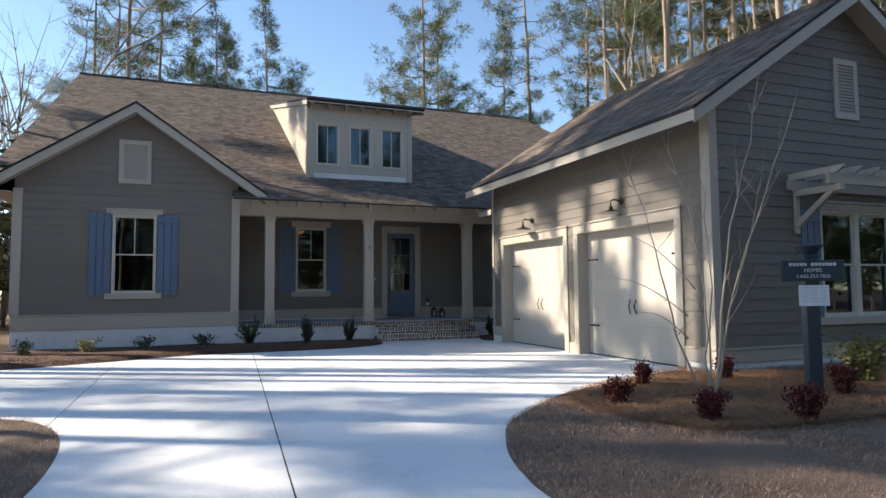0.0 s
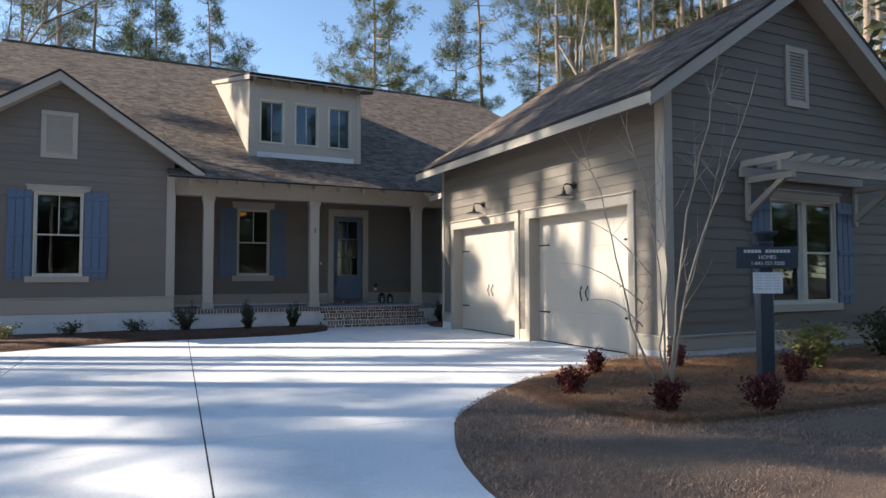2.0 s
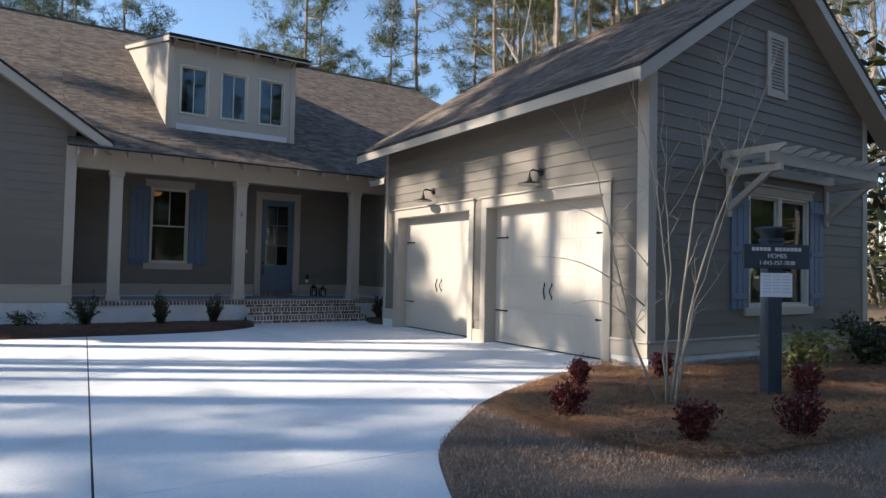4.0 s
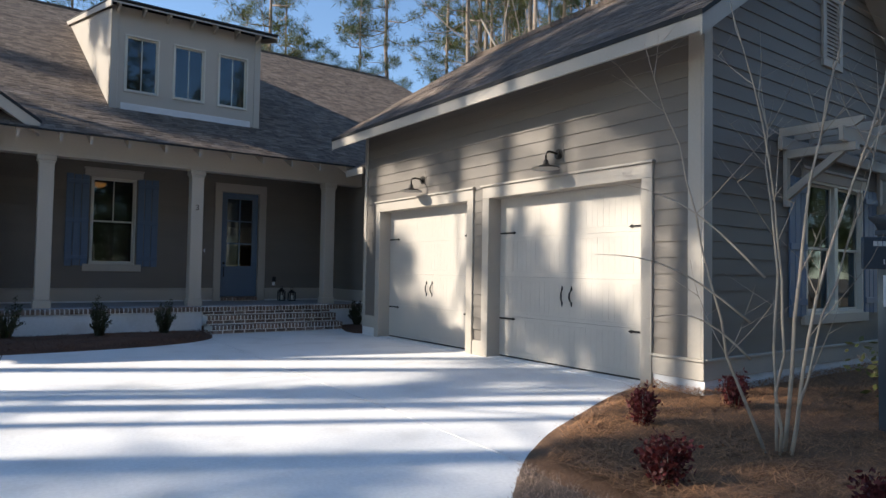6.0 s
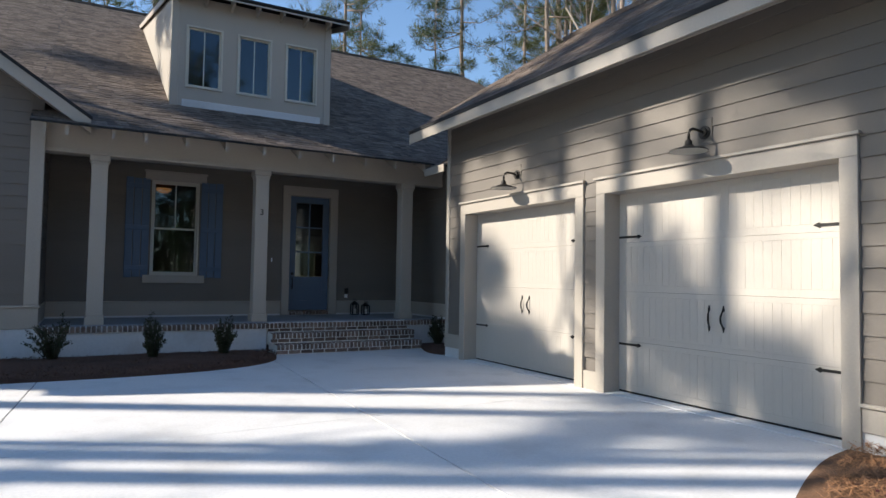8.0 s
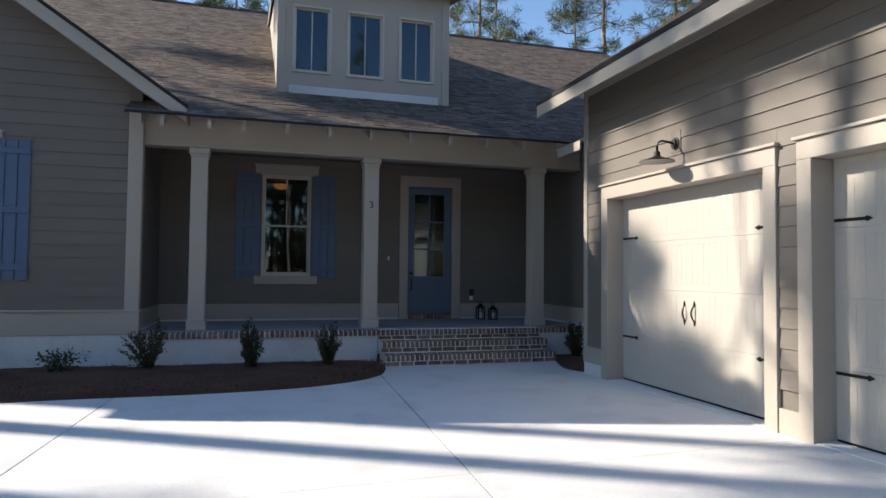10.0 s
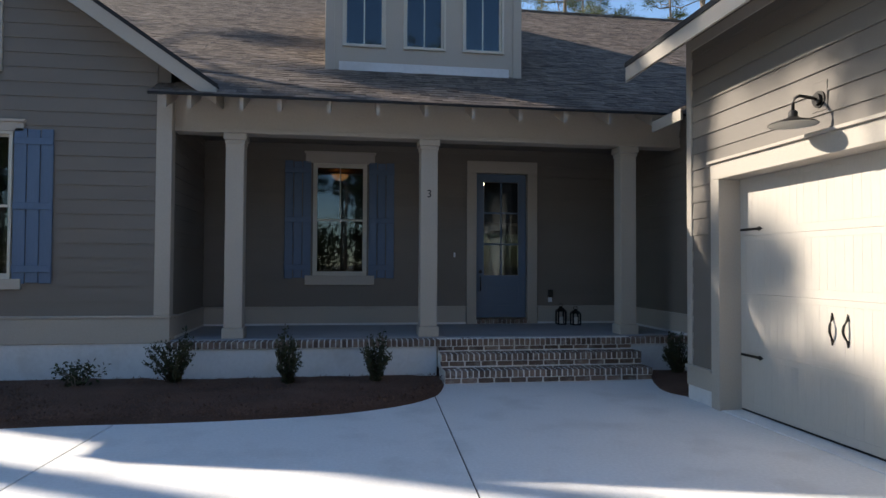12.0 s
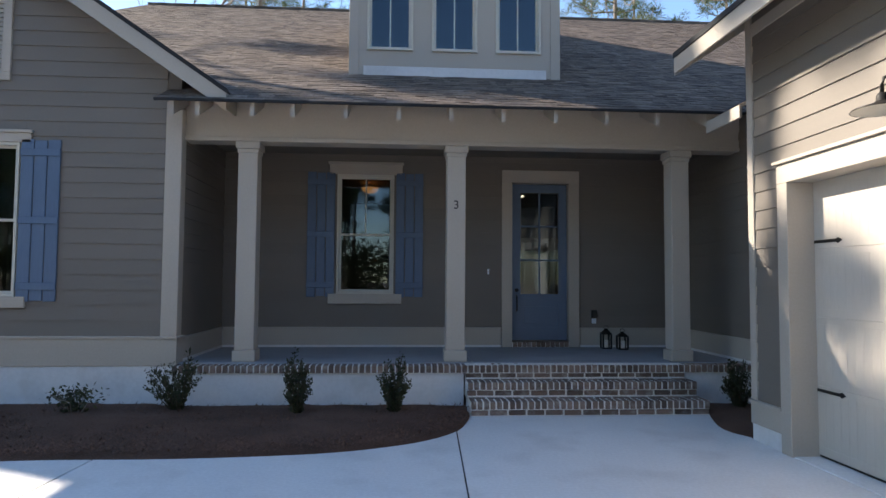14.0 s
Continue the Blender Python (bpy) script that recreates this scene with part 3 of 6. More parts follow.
def skirt(pl, U0, U1, Z1, Zw, gaps=(), d=0.035):
    """Skirt board with a sloping ledge on a white foundation."""
    spans, u = [], U0
    for a, b in gaps:
        spans.append((u, a))
        u = b
    spans.append((u, U1))
    for a, b in spans:
        if b - a < 0.03:
            continue
        trim("trim_skirt", pl.slab(a, b, Zw, Z1 - 0.03, 0.0, d), "taupe skirt board above the foundation")
        trim("trim_ledge", pl.slab(a - 0.01, b + 0.01, Z1 - 0.03, Z1, 0.0, d + 0.022), "narrow taupe water-table ledge")
        tagged(part("wall_foundation", pl.slab(a, b, -0.08, Zw, -0.02, d - 0.018, 0), M_WHITE), "white-painted foundation strip", "foundation", kind="structure")


skirt(GSIDE, -0.035, G_LEN, G_SKIRT, 0.16, [(0.60, 6.83)])
skirt(FRONT, 0.0, G_W, G_SKIRT, 0.16)
trim("trim_corner", GSIDE.slab(0.0, 0.16, G_SKIRT, 4.06, 0.0, 0.030), "taupe corner board of the garage")
trim("trim_corner", FRONT.slab(-0.03, 0.13, G_SKIRT, 4.06, 0.0, 0.030), "taupe corner board of the garage")
trim("trim_corner", FRONT.slab(G_W - 0.13, G_W + 0.03, G_SKIRT, 4.06, 0.0, 0.030), "taupe corner board of the garage")
trim("trim_corner", GSIDE.slab(G_LEN - 0.10, G_LEN, G_SKIRT, 4.06, 0.0, 0.030), "taupe corner board of the garage")
trim("trim_frieze", GSIDE.slab(0.16, G_LEN - 0.10, 3.86, 3.98, 0.0, 0.028), "taupe frieze board under the garage eave")
for a, b in (D2, D1):
    w = 0.15
    for u0, u1, z0, z1 in ((a - w, a, 0.0, D_TOP), (b, b + w, 0.0, D_TOP)):
        trim("trim_garage_casing", GSIDE.slab(u0, u1, z0, z1, -0.24, 0.045), "taupe garage door side casing")
    trim("trim_garage_casing", GSIDE.slab(a - w, b + w, D_TOP, D_TOP + 0.17, -0.24, 0.046), "taupe garage door head casing")
    trim("trim_garage_cap", GSIDE.slab(a - w - 0.025, b + w + 0.025, D_TOP + 0.17, D_TOP + 0.20, 0.0, 0.075), "thin taupe drip cap over the garage door")
# mid pier between the two doors reaches the slab
trim("trim_pier", GSIDE.slab(3.62, 3.85, 0.0, 0.22, 0.0, 0.03), "taupe pier base between the garage doors")


def strap(pl, U, Z, way, depth, parent):
    bm = bmesh.new()
    pl.put(bm, min(U, U + way * 0.30), max(U, U + way * 0.30), Z - 0.013, Z + 0.013, depth, depth + 0.008)
    e = U + way * 0.30
    pl.poly(bm, [(e - way * 0.015, Z - 0.013), (e, Z - 0.024), (e + way * 0.05, Z), (e, Z + 0.024), (e - way * 0.015, Z + 0.013)], depth, depth + 0.009)
    part("strap_hinge", bm, M_IRON, parent, "black iron strap hinge")


def pull(pl, U, Z, side, depth, parent):
    bm = bmesh.new()
    pts, rad = [], []
    for i in range(9):
        t = i / 8
        pts.append(pl.p(U + side * 0.012 * math.sin(t * math.pi), Z - 0.095 + 0.19 * t, depth + 0.005 + 0.035 * math.sin(t * math.pi)))
        rad.append(0.007 + 0.004 * math.sin(t * math.pi))
    tube(bm, pts, rad, 6)
    for s in (-1, 1):
        pl.poly(bm, [(U - 0.014, Z + s * 0.085), (U, Z + s * 0.135), (U + 0.014, Z + s * 0.085), (U, Z + s * 0.075)], depth, depth + 0.012)
    part("pull_handle", bm, M_IRON, parent, "black iron pull handle")


def garage_door(U0, U1, label):
    depth = -0.20
    top = thing("garage_door", GSIDE.p((U0 + U1) / 2, 0.0, depth), label, "garage door", "pair of garage doors")
    h = (D_TOP - 0.03) / 4
    n = 26
    w = (U1 - U0 - 0.30) / n
    for k in range(4):
        z0 = 0.03 + k * h
        sec = part("section", GSIDE.slab(U0, U1, z0 + 0.0007, z0 + h - 0.0007, depth - 0.05, depth, 0.0015), M_GARAGE, top)
        rail = GSIDE.slab(U0, U1, z0 + 0.001, z0 + 0.075 if k in (0, 2, 3) else z0 + 0.05, depth, depth + 0.0024, 0.0007)
        part("rail", rail, M_GARAGE, sec)
        part("rail", GSIDE.slab(U0, U1, z0 + h - 0.055, z0 + h - 0.001, depth, depth + 0.0024, 0.0007), M_GARAGE, sec)
        mid = (U0 + U1) / 2
        for a, b in ((U0, U0 + 0.10), (mid - 0.05, mid + 0.05), (U1 - 0.10, U1)):
            part("stile", GSIDE.slab(a, b, z0 + 0.077, z0 + h - 0.057, depth, depth + 0.0023, 0.0007), M_GARAGE, sec)
        for s0 in (U0 + 0.10, mid + 0.05):
            for j in range(n // 2):
                part("plank", GSIDE.slab(s0 + j * w + 0.0005, s0 + (j + 1) * w - 0.0005, z0 + 0.077, z0 + h - 0.057, depth, depth + 0.0020, 0.0006), M_GARAGE, sec)
    part("weather_strip", GSIDE.slab(U0, U1, 0.010, 0.03, depth - 0.04, depth - 0.004, 0), M_IRON, top, "black rubber weather strip")
    for U, way in ((U0 + 0.005, 1), (U1 - 0.005, -1)):
        for Z in (1.84, 0.575):
            strap(GSIDE, U, Z, way, depth + 0.003, top)
    pull(GSIDE, (U0 + U1) / 2 - 0.085, 0.95, 1, depth + 0.003, top)
    pull(GSIDE, (U0 + U1) / 2 + 0.085, 0.95, -1, depth + 0.003, top)
    return top


garage_door(*D2, "closed taupe carriage-style garage door with iron straps")
garage_door(*D1, "closed taupe carriage-style garage door with iron straps")
tagged(part("floor_garage_apron", lump(-0.02, 0.30, 0.60, 6.83, -0.10, 0.008, 0.003), M_CONC), "concrete apron at the garage doors", "apron", kind="structure")


def barn_lamp(y):
    z = 2.825
    top = thing("barn_wall_lamp", (0, y, z), "dark bronze gooseneck barn lamp on the garage wall", "wall lamp", "barn lamps over the garage doors")
    bm = bmesh.new()
    for r, d0, d1 in ((0.068, 0.021, 0.036), (0.045, 0.036, 0.060)):
        a = [bm.verts.new((-d0, y + r * math.cos(k * math.tau / 16), z + r * math.sin(k * math.tau / 16))) for k in range(16)]
        b = [bm.verts.new((-d1, y + r * math.cos(k * math.tau / 16), z + r * math.sin(k * math.tau / 16))) for k in range(16)]
        bm.faces.new(b)
        for k in range(16):
            bm.faces.new((a[k], a[(k + 1) % 16], b[(k + 1) % 16], b[k]))
    bmesh.ops.recalc_face_normals(bm, faces=bm.faces)
    part("wall_plate", bm, M_BRONZE, top)
    bm = bmesh.new()
    arm = [(-0.05, y, z), (-0.14, y, z + 0.015), (-0.20, y, z + 0.02), (-0.245, y, z - 0.0), (-0.26, y, z - 0.05), (-0.26, y, z - 0.13)]
    tube(bm, arm, [0.013] * 6, 8)
    part("gooseneck_arm", bm, M_BRONZE, top)
    bm = bmesh.new()
    lathe(bm, [(0.022, -0.10), (0.034, -0.115), (0.036, -0.150), (0.055, -0.166), (0.175, -0.204), (0.188, -0.216), (0.183, -0.216)], (-0.26, y, z), 24)
    part("shade", bm, M_BRONZE, top)
    bm = bmesh.new()
    lathe(bm, [(0.182, -0.2155), (0.171, -0.207), (0.052, -0.171), (0.0, -0.169)], (-0.26, y, z), 24)
    part("reflector", bm, M_SHADE_IN, top, "pale enamel inside of the shade")
    block = trim("trim_lamp_block", GSIDE.slab(y - 0.085, y + 0.085, z - 0.10, z + 0.14, 0.0, 0.024), "small taupe mounting block behind the lamp")
    block.data.materials[0] = M_SIDING


barn_lamp(2.07)
barn_lamp(5.28)


# ---------------------------------------------------------------- windows, shutters, doors
def window(name, pl, U0, U1, Z0, Z1, label, muntin=True, hung=True, mull=0, head=None, sill=None):
    """A vinyl window in its opening: frame, sashes, panes; head and sill boards where given."""
    top = thing(name, pl.p((U0 + U1) / 2, Z0, 0), label, "window", kind="structure")
    f = 0.035
    for a, b, c, d in ((U0, U1, Z1 - f, Z1), (U0, U1, Z0, Z0 + f), (U0, U0 + f, Z0 + f, Z1 - f), (U1 - f, U1, Z0 + f, Z1 - f)):
        part("window_frame", pl.slab(a, b, c, d, -0.10, 0.030, 0.003), M_SASH, top)
    units = [(U0 + f, U1 - f)]
    if mull:
        m = (U0 + U1) / 2
        part("mullion", pl.slab(m - mull / 2, m + mull / 2, Z0 + f, Z1 - f, -0.10, 0.028, 0.003), M_SASH, top)
        units = [(U0 + f, m - mull / 2), (m + mull / 2, U1 - f)]
    for a, b in units:
        zs = [(Z0 + f, Z1 - f, -0.03)]
        if hung:
            m = (Z0 + Z1) / 2 - 0.01
            zs = [(m - 0.014, Z1 - f, -0.015), (Z0 + f, m + 0.014, -0.045)]
        for i, (c, d, D) in enumerate(zs):
            s = 0.030
            bm = bmesh.new()
            for w in ((a, b, d - s, d), (a, b, c, c + s), (a, a + s, c + s, d - s), (b - s, b, c + s, d - s)):
                pl.put(bm, *w, D - 0.035, D, 0.0025)
            sash = part("sash", bm, M_SASH, top)
            part("pane", pl.slab(a + s, b - s, c + s, d - s, D - 0.020, D - 0.016, 0), M_GLASS, sash).visible_shadow = False
            if muntin and i == 0:
                u = (a + b) / 2
                part("muntin", pl.slab(u - 0.009, u + 0.009, c + s, d - s, D - 0.028, D - 0.006, 0), M_SASH, sash)
    if head:
        part("head_trim", pl.slab(head[0], head[1], Z1, Z1 + head[2] - 0.035, 0.0, 0.042), M_TRIM, top)
        part("head_cap", pl.slab(head[0] - 0.02, head[1] + 0.02, Z1 + head[2] - 0.035, Z1 + head[2], 0.0, 0.065), M_TRIM, top)
    if sill:
        part("window_sill", pl.slab(sill[0], sill[1], Z0 - sill[2], Z0, 0.0, 0.058), M_TRIM, top)
    return top


def shutter(pl, U0, U1, Z0, Z1, group):
    top = thing("shutter", pl.p((U0 + U1) / 2, Z0, 0.022), "slate-blue board-and-batten shutter beside the window", "shutter", group)
    w = (U1 - U0) / 3
    for k, dz in enumerate((0.0, 0.012, 0.004)):
        part("board", pl.slab(U0 + k * w + 0.006, U0 + (k + 1) * w - 0.006, Z0 + dz, Z1 - dz, 0.022, 0.042, 0.004), M_BLUE, top)
    h = Z1 - Z0
    for z in (Z0 + 0.14, Z0 + h * 0.5 - 0.045, Z1 - 0.20):
        part("batten", pl.slab(U0 + 0.004, U1 - 0.004, z, z + 0.085, 0.042, 0.060, 0.004), M_BLUE, top)


window("window_1", WING, -8.82, -7.89, 1.27, 3.09, "double-hung window with cream sashes on the gabled wing", head=(-8.95, -7.76, 0.15), sill=(-8.95, -7.76, 0.13))
shutter(WING, -9.30, -8.84, 1.21, 3.13, "shutters of the wing window")
shutter(WING, -7.87, -7.41, 1.21, 3.13, "shutters of the wing window")
window("window_2", BACK, -4.35, -3.485, 1.29, 3.11, "double-hung window with cream sashes under the porch", head=(-4.47, -3.36, 0.19), sill=(-4.47, -3.36, 0.15))
shutter(BACK, -4.80, -4.375, 1.24, 3.14, "shutters of the porch window")
shutter(BACK, -3.46, -3.035, 1.24, 3.14, "shutters of the porch window")
for k, (a, b) in enumerate(((-3.90, -3.23), (-2.955, -2.285), (-2.01, -1.34))):
    window(f"window_{k + 3}", DORM, a, b, 4.85, 6.04, "tall fixed window with one upright bar in the dormer", hung=False)
window("window_6", FRONT, 2.21, 3.86, 0.79, 2.49, "pair of double-hung windows in the garage gable", mull=0.10, muntin=False, head=(2.10, 3.96, 0.16), sill=(2.10, 3.96, 0.12))
shutter(FRONT, 1.76, 2.18, 0.77, 2.50, "shutters of the garage window")
shutter(FRONT, 3.88, 4.30, 0.77, 2.50, "shutters of the garage window")


def louver(name, pl, U0, U1, Z0, Z1, n):
    top = thing(name, pl.p((U0 + U1) / 2, Z0, 0.0), "pale louvred gable vent in a flat frame", "gable vent", "gable vents")
    f = 0.10
    for a, b, c, d in ((U0, U1, Z1 - f, Z1), (U0, U1, Z0, Z0 + f), (U0, U0 + f, Z0 + f, Z1 - f), (U1 - f, U1, Z0 + f, Z1 - f)):
        part("vent_frame", pl.slab(a, b, c, d, 0.0, 0.045), M_TRIM, top)
    part("backing", pl.slab(U0 + f, U1 - f, Z0 + f, Z1 - f, 0.0, 0.006, 0), M_IRON, top, "dark insect screen")
    h = (Z1 - Z0 - 2 * f) / n
    for k in range(n):
        z = Z0 + f + k * h
        pts = [pl.p(U0 + f, z, 0.040), pl.p(U1 - f, z, 0.040), pl.p(U1 - f, z - 0.004, 0.034), pl.p(U0 + f, z - 0.004, 0.034),
               pl.p(U0 + f, z + h * 1.0, 0.014), pl.p(U1 - f, z + h * 1.0, 0.014), pl.p(U1 - f, z + h * 1.0, 0.008), pl.p(U0 + f, z + h * 1.0, 0.008)]
        raw("slat", pts, HEX, M_TRIM, top)


louver("gable_vent", WING, -8.72, -8.03, 3.83, 4.86, 15)
louver("gable_vent", FRONT, 2.66, 3.22, 4.03, 5.04, 15)

# ---------------------------------------------------------------- wing
W_SKIRT = 0.81
wf = wall("wall_wing_front", WING, WING_L, WING_R, 0.0, 3.60, [(-8.82, -7.89, 1.27, 3.09)], "taupe lap-sided gable wall of the wing", 0.16,
          gable=[(WING_L, 3.60), (WING_R, 3.60), (WING_R, wing_z(WING_R) - 0.10), (-8.36, wing_z(-8.36) - 0.10), (WING_L, wing_z(WING_L) - 0.10)])


def wspan(z):
    t = max(0.0, z - (wing_z(WING_R) - 0.12)) / 0.683
    return (WING_L + 0.16 + max(0, t - 0.16), WING_R - 0.16 - max(0, t - 0.16))


siding(WING, wf, W_SKIRT, wing_z(-8.36) - 0.18, wspan, [(-8.90, -7.82, 1.16, 3.22), (-8.70, -8.05, 3.85, 4.84)], 0.182)
ws = wall("wall_wing_side", WSIDE, WING_Y + 0.16, BACK_Y, 0.0, 3.60, [], "taupe wall closing the porch beside the wing")
siding(WSIDE, ws, FLOOR_Z + 0.30, 3.45, lambda z: (WING_Y + 0.14, BACK_Y - 0.02), [], 0.182)
tagged(part("wall_wing_left", lump(WING_L, WING_L + 0.16, WING_Y + 0.16, 24, 0.0, 3.6, 0), M_SIDING), "taupe outer side wall of the wing", "wall", kind="structure")
skirt(WING, WING_L, WING_R + 0.035, W_SKIRT, 0.46)
skirt(WSIDE, WING_Y, 9.42, W_SKIRT, 0.46)
for a, b in ((WING_L - 0.03, WING_L + 0.16), (WING_R - 0.16, WING_R + 0.03)):
    trim("trim_corner", WING.slab(a, b, W_SKIRT, 3.62, 0.0, 0.032), "taupe corner board of the wing")
trim("trim_corner", WSIDE.slab(WING_Y, WING_Y + 0.14, W_SKIRT, 3.55, 0.0, 0.030), "taupe corner board of the wing")

# ---------------------------------------------------------------- porch
bw = wall("wall_porch_back", BACK, WING_R, END_X, 0.0, 3.60, [(-4.35, -3.485, 1.29, 3.11), (-1.82, -0.61, FLOOR_Z + 0.004, 3.22)], "taupe lap-sided wall behind the porch")
siding(BACK, bw, FLOOR_Z + 0.30, 3.45, lambda z: (WING_R + 0.02, END_X - 0.02), [(-4.40, -3.42, 1.16, 3.28), (-1.80, -0.64, 0.5, 3.20)], 0.182)
pe = wall("wall_porch_end", PEND, G_LEN, BACK_Y, 0.0, 3.60, [], "taupe lap-sided end wall of the porch")
siding(PEND, pe, FLOOR_Z + 0.30, 3.45, lambda z: (G_LEN + 0.02, BACK_Y - 0.02), [], 0.182)
for pl, a, b in ((BACK, WING_R, -1.83), (BACK, -0.60, END_X), (WSIDE, 9.42, BACK_Y), (PEND, 9.0, BACK_Y)):
    tagged(part("baseboard", pl.slab(a, b, FLOOR_Z, FLOOR_Z + 0.27, 0.0, 0.03), M_TRIM), "taupe skirt board on the porch wall", "baseboard", kind="structure")
    tagged(part("baseboard_ledge", pl.slab(a, b, FLOOR_Z + 0.27, FLOOR_Z + 0.30, 0.0, 0.05), M_TRIM), "narrow taupe ledge on the porch skirt board", "baseboard", kind="structure")
tagged(part("ceiling_porch", lump(WING_R, END_X, 9.42, BACK_Y, 3.42, 3.46, 0), M_SIDING), "flat taupe porch ceiling", "ceiling", kind="structure")
for pl, a, b in ((BACK, WING_R + 0.03, -1.83), (BACK, -0.60, END_X - 0.03), (WSIDE, 9.42, BACK_Y - 0.03), (PEND, 9.0, BACK_Y - 0.03)):
    tagged(part("baseboard_foot", pl.slab(a, b, FLOOR_Z, FLOOR_Z + 0.032, 0.03, 0.036, 0), M_WHITE), "narrow white strip at the foot of the porch wall", "baseboard", kind="structure")
EDGE_Y = 9.06
tagged(part("floor_porch_left", lump(WING_R, -2.48, EDGE_Y + 0.19, BACK_Y, 0.40, FLOOR_Z, 0.004), M_PORCH), "blue-grey smooth concrete porch floor", "porch floor", kind="structure")
tagged(part("floor_porch_right", lump(-2.472, END_X, EDGE_Y + 0.19, BACK_Y, 0.40, FLOOR_Z, 0.004), M_PORCH), "blue-grey smooth concrete porch floor", "porch floor", kind="structure")
tagged(part("wall_porch_foundation", lump(WING_R, -2.61, EDGE_Y + 0.03, EDGE_Y + 0.22, -0.08, 0.382, 0.003), M_WHITE), "white-painted porch foundation wall", "foundation", kind="structure")
tagged(part("wall_porch_foundation_right", lump(0.12, END_X, EDGE_Y + 0.03, EDGE_Y + 0.22, -0.08, 0.382, 0.003), M_WHITE), "white-painted porch foundation wall", "foundation", kind="structure")
trim("trim_porch_beam", lump(WING_R, END_X, 9.33, 9.58, 3.19, 3.70, 0.006), "taupe boxed porch beam")
trim("trim_beam_bead", lump(WING_R, END_X, 9.305, 9.33, 3.19, 3.24, 0.004), "thin taupe bead along the porch beam")


def porch_post(x, label):
    y = 9.46
    top = thing("porch_post", (x, y, FLOOR_Z), label, "porch post", "square porch posts")
    part("shaft", lump(x - 0.118, x + 0.118, y - 0.118, y + 0.118, FLOOR_Z + 0.14, 3.08, 0.008), M_TRIM, top)
    part("base", lump(x - 0.140, x + 0.140, y - 0.140, y + 0.140, FLOOR_Z, FLOOR_Z + 0.14, 0.008), M_TRIM, top)
    part("neck", lump(x - 0.128, x + 0.128, y - 0.128, y + 0.128, 3.05, 3.10, 0.006), M_TRIM, top)
    part("capital", lump(x - 0.148, x + 0.148, y - 0.148, y + 0.148, 3.10, 3.19, 0.010), M_TRIM, top)
    return top


porch_post(-5.27, "square taupe porch post near the wing")
mid_post = porch_post(-2.69, "square taupe porch post with a house number")
porch_post(0.20, "square taupe porch post beside the garage")


def lettering(text, size, m, material, parent, name="letters", label=""):
    cu = bpy.data.curves.new(name, "FONT")
    cu.body, cu.size, cu.extrude = text, size, 0.003
    cu.align_x, cu.align_y = "CENTER", "CENTER"
    tmp = bpy.data.objects.new(name, cu)
    scene.collection.objects.link(tmp)
    bpy.context.view_layer.update()
    me = bpy.data.meshes.new_from_object(tmp.evaluated_get(bpy.context.evaluated_depsgraph_get()))
    bpy.data.objects.remove(tmp)
    me.transform(m)
    me.materials.clear()
    me.materials.append(material)
    return hang(new(name, me), parent, label)


num = thing("house_number", (-2.69, 9.335, 2.44), "black metal numeral 3 on the porch post", "house number")
lettering("3", 0.15, pose(-2.69, 9.337, 2.44, 90), M_IRON, num, "numeral")

# front door
door = thing("door_1", (-1.22, BACK_Y, FLOOR_Z + 0.09), "closed slate-blue entry door with six glass panes", "front door", kind="structure")
DZ0, DZ1, DX0, DX1 = FLOOR_Z + 0.10, 3.01, -1.65, -0.79
slab_bm = bmesh.new()
gx0, gx1, gz0, gz1 = DX0 + 0.13, DX1 - 0.13, 1.30, 2.88
for a, b, c, d in ((DX0, gx0, DZ0, DZ1), (gx1, DX1, DZ0, DZ1), (gx0, gx1, gz1, DZ1), (gx0, gx1, DZ0, DZ0 + 0.20), (gx0, gx1, gz0 - 0.14, gz0)):
    BACK.put(slab_bm, a, b, c, d, -0.075, -0.030)
BACK.put(slab_bm, gx0, gx1, DZ0 + 0.20, gz0 - 0.14, -0.068, -0.042)
leaf = part("door_leaf", slab_bm, M_DOORBLUE, door)
part("panel", BACK.slab(gx0 + 0.05, gx1 - 0.05, DZ0 + 0.25, gz0 - 0.19, -0.042, -0.034, 0.006), M_DOORBLUE, leaf)
for r in range(3):
    for c in range(2):
        w, h = (gx1 - gx0) / 2, (gz1 - gz0) / 3
        part("pane", BACK.slab(gx0 + c * w + 0.010, gx0 + (c + 1) * w - 0.010, gz0 + r * h + 0.010, gz0 + (r + 1) * h - 0.010, -0.056, -0.051, 0), M_GLASS, leaf).visible_shadow = False
part("glazing_bar", BACK.slab((gx0 + gx1) / 2 - 0.013, (gx0 + gx1) / 2 + 0.013, gz0, gz1, -0.070, -0.036, 0.003), M_DOORBLUE, leaf)
for r in (1, 2):
    z = gz0 + r * (gz1 - gz0) / 3
    part("glazing_bar", BACK.slab(gx0, gx1, z - 0.013, z + 0.013, -0.069, -0.037, 0.003), M_DOORBLUE, leaf)
bm = bmesh.new()
tube(bm, [BACK.p(-1.585, 1.36, -0.02), BACK.p(-1.585, 1.36, 0.015)], [0.03, 0.03], 12)
part("deadbolt", bm, M_IRON, door, "black deadbolt")
bm = bmesh.new()
tube(bm, [BACK.p(-1.585, 1.04, -0.025), BACK.p(-1.585, 1.05, 0.03), BACK.p(-1.585, 1.16, 0.035), BACK.p(-1.585, 1.27, 0.03), BACK.p(-1.585, 1.28, -0.025)], [0.011] * 5, 8)
part("door_handle", bm, M_IRON, door, "black pull handle")
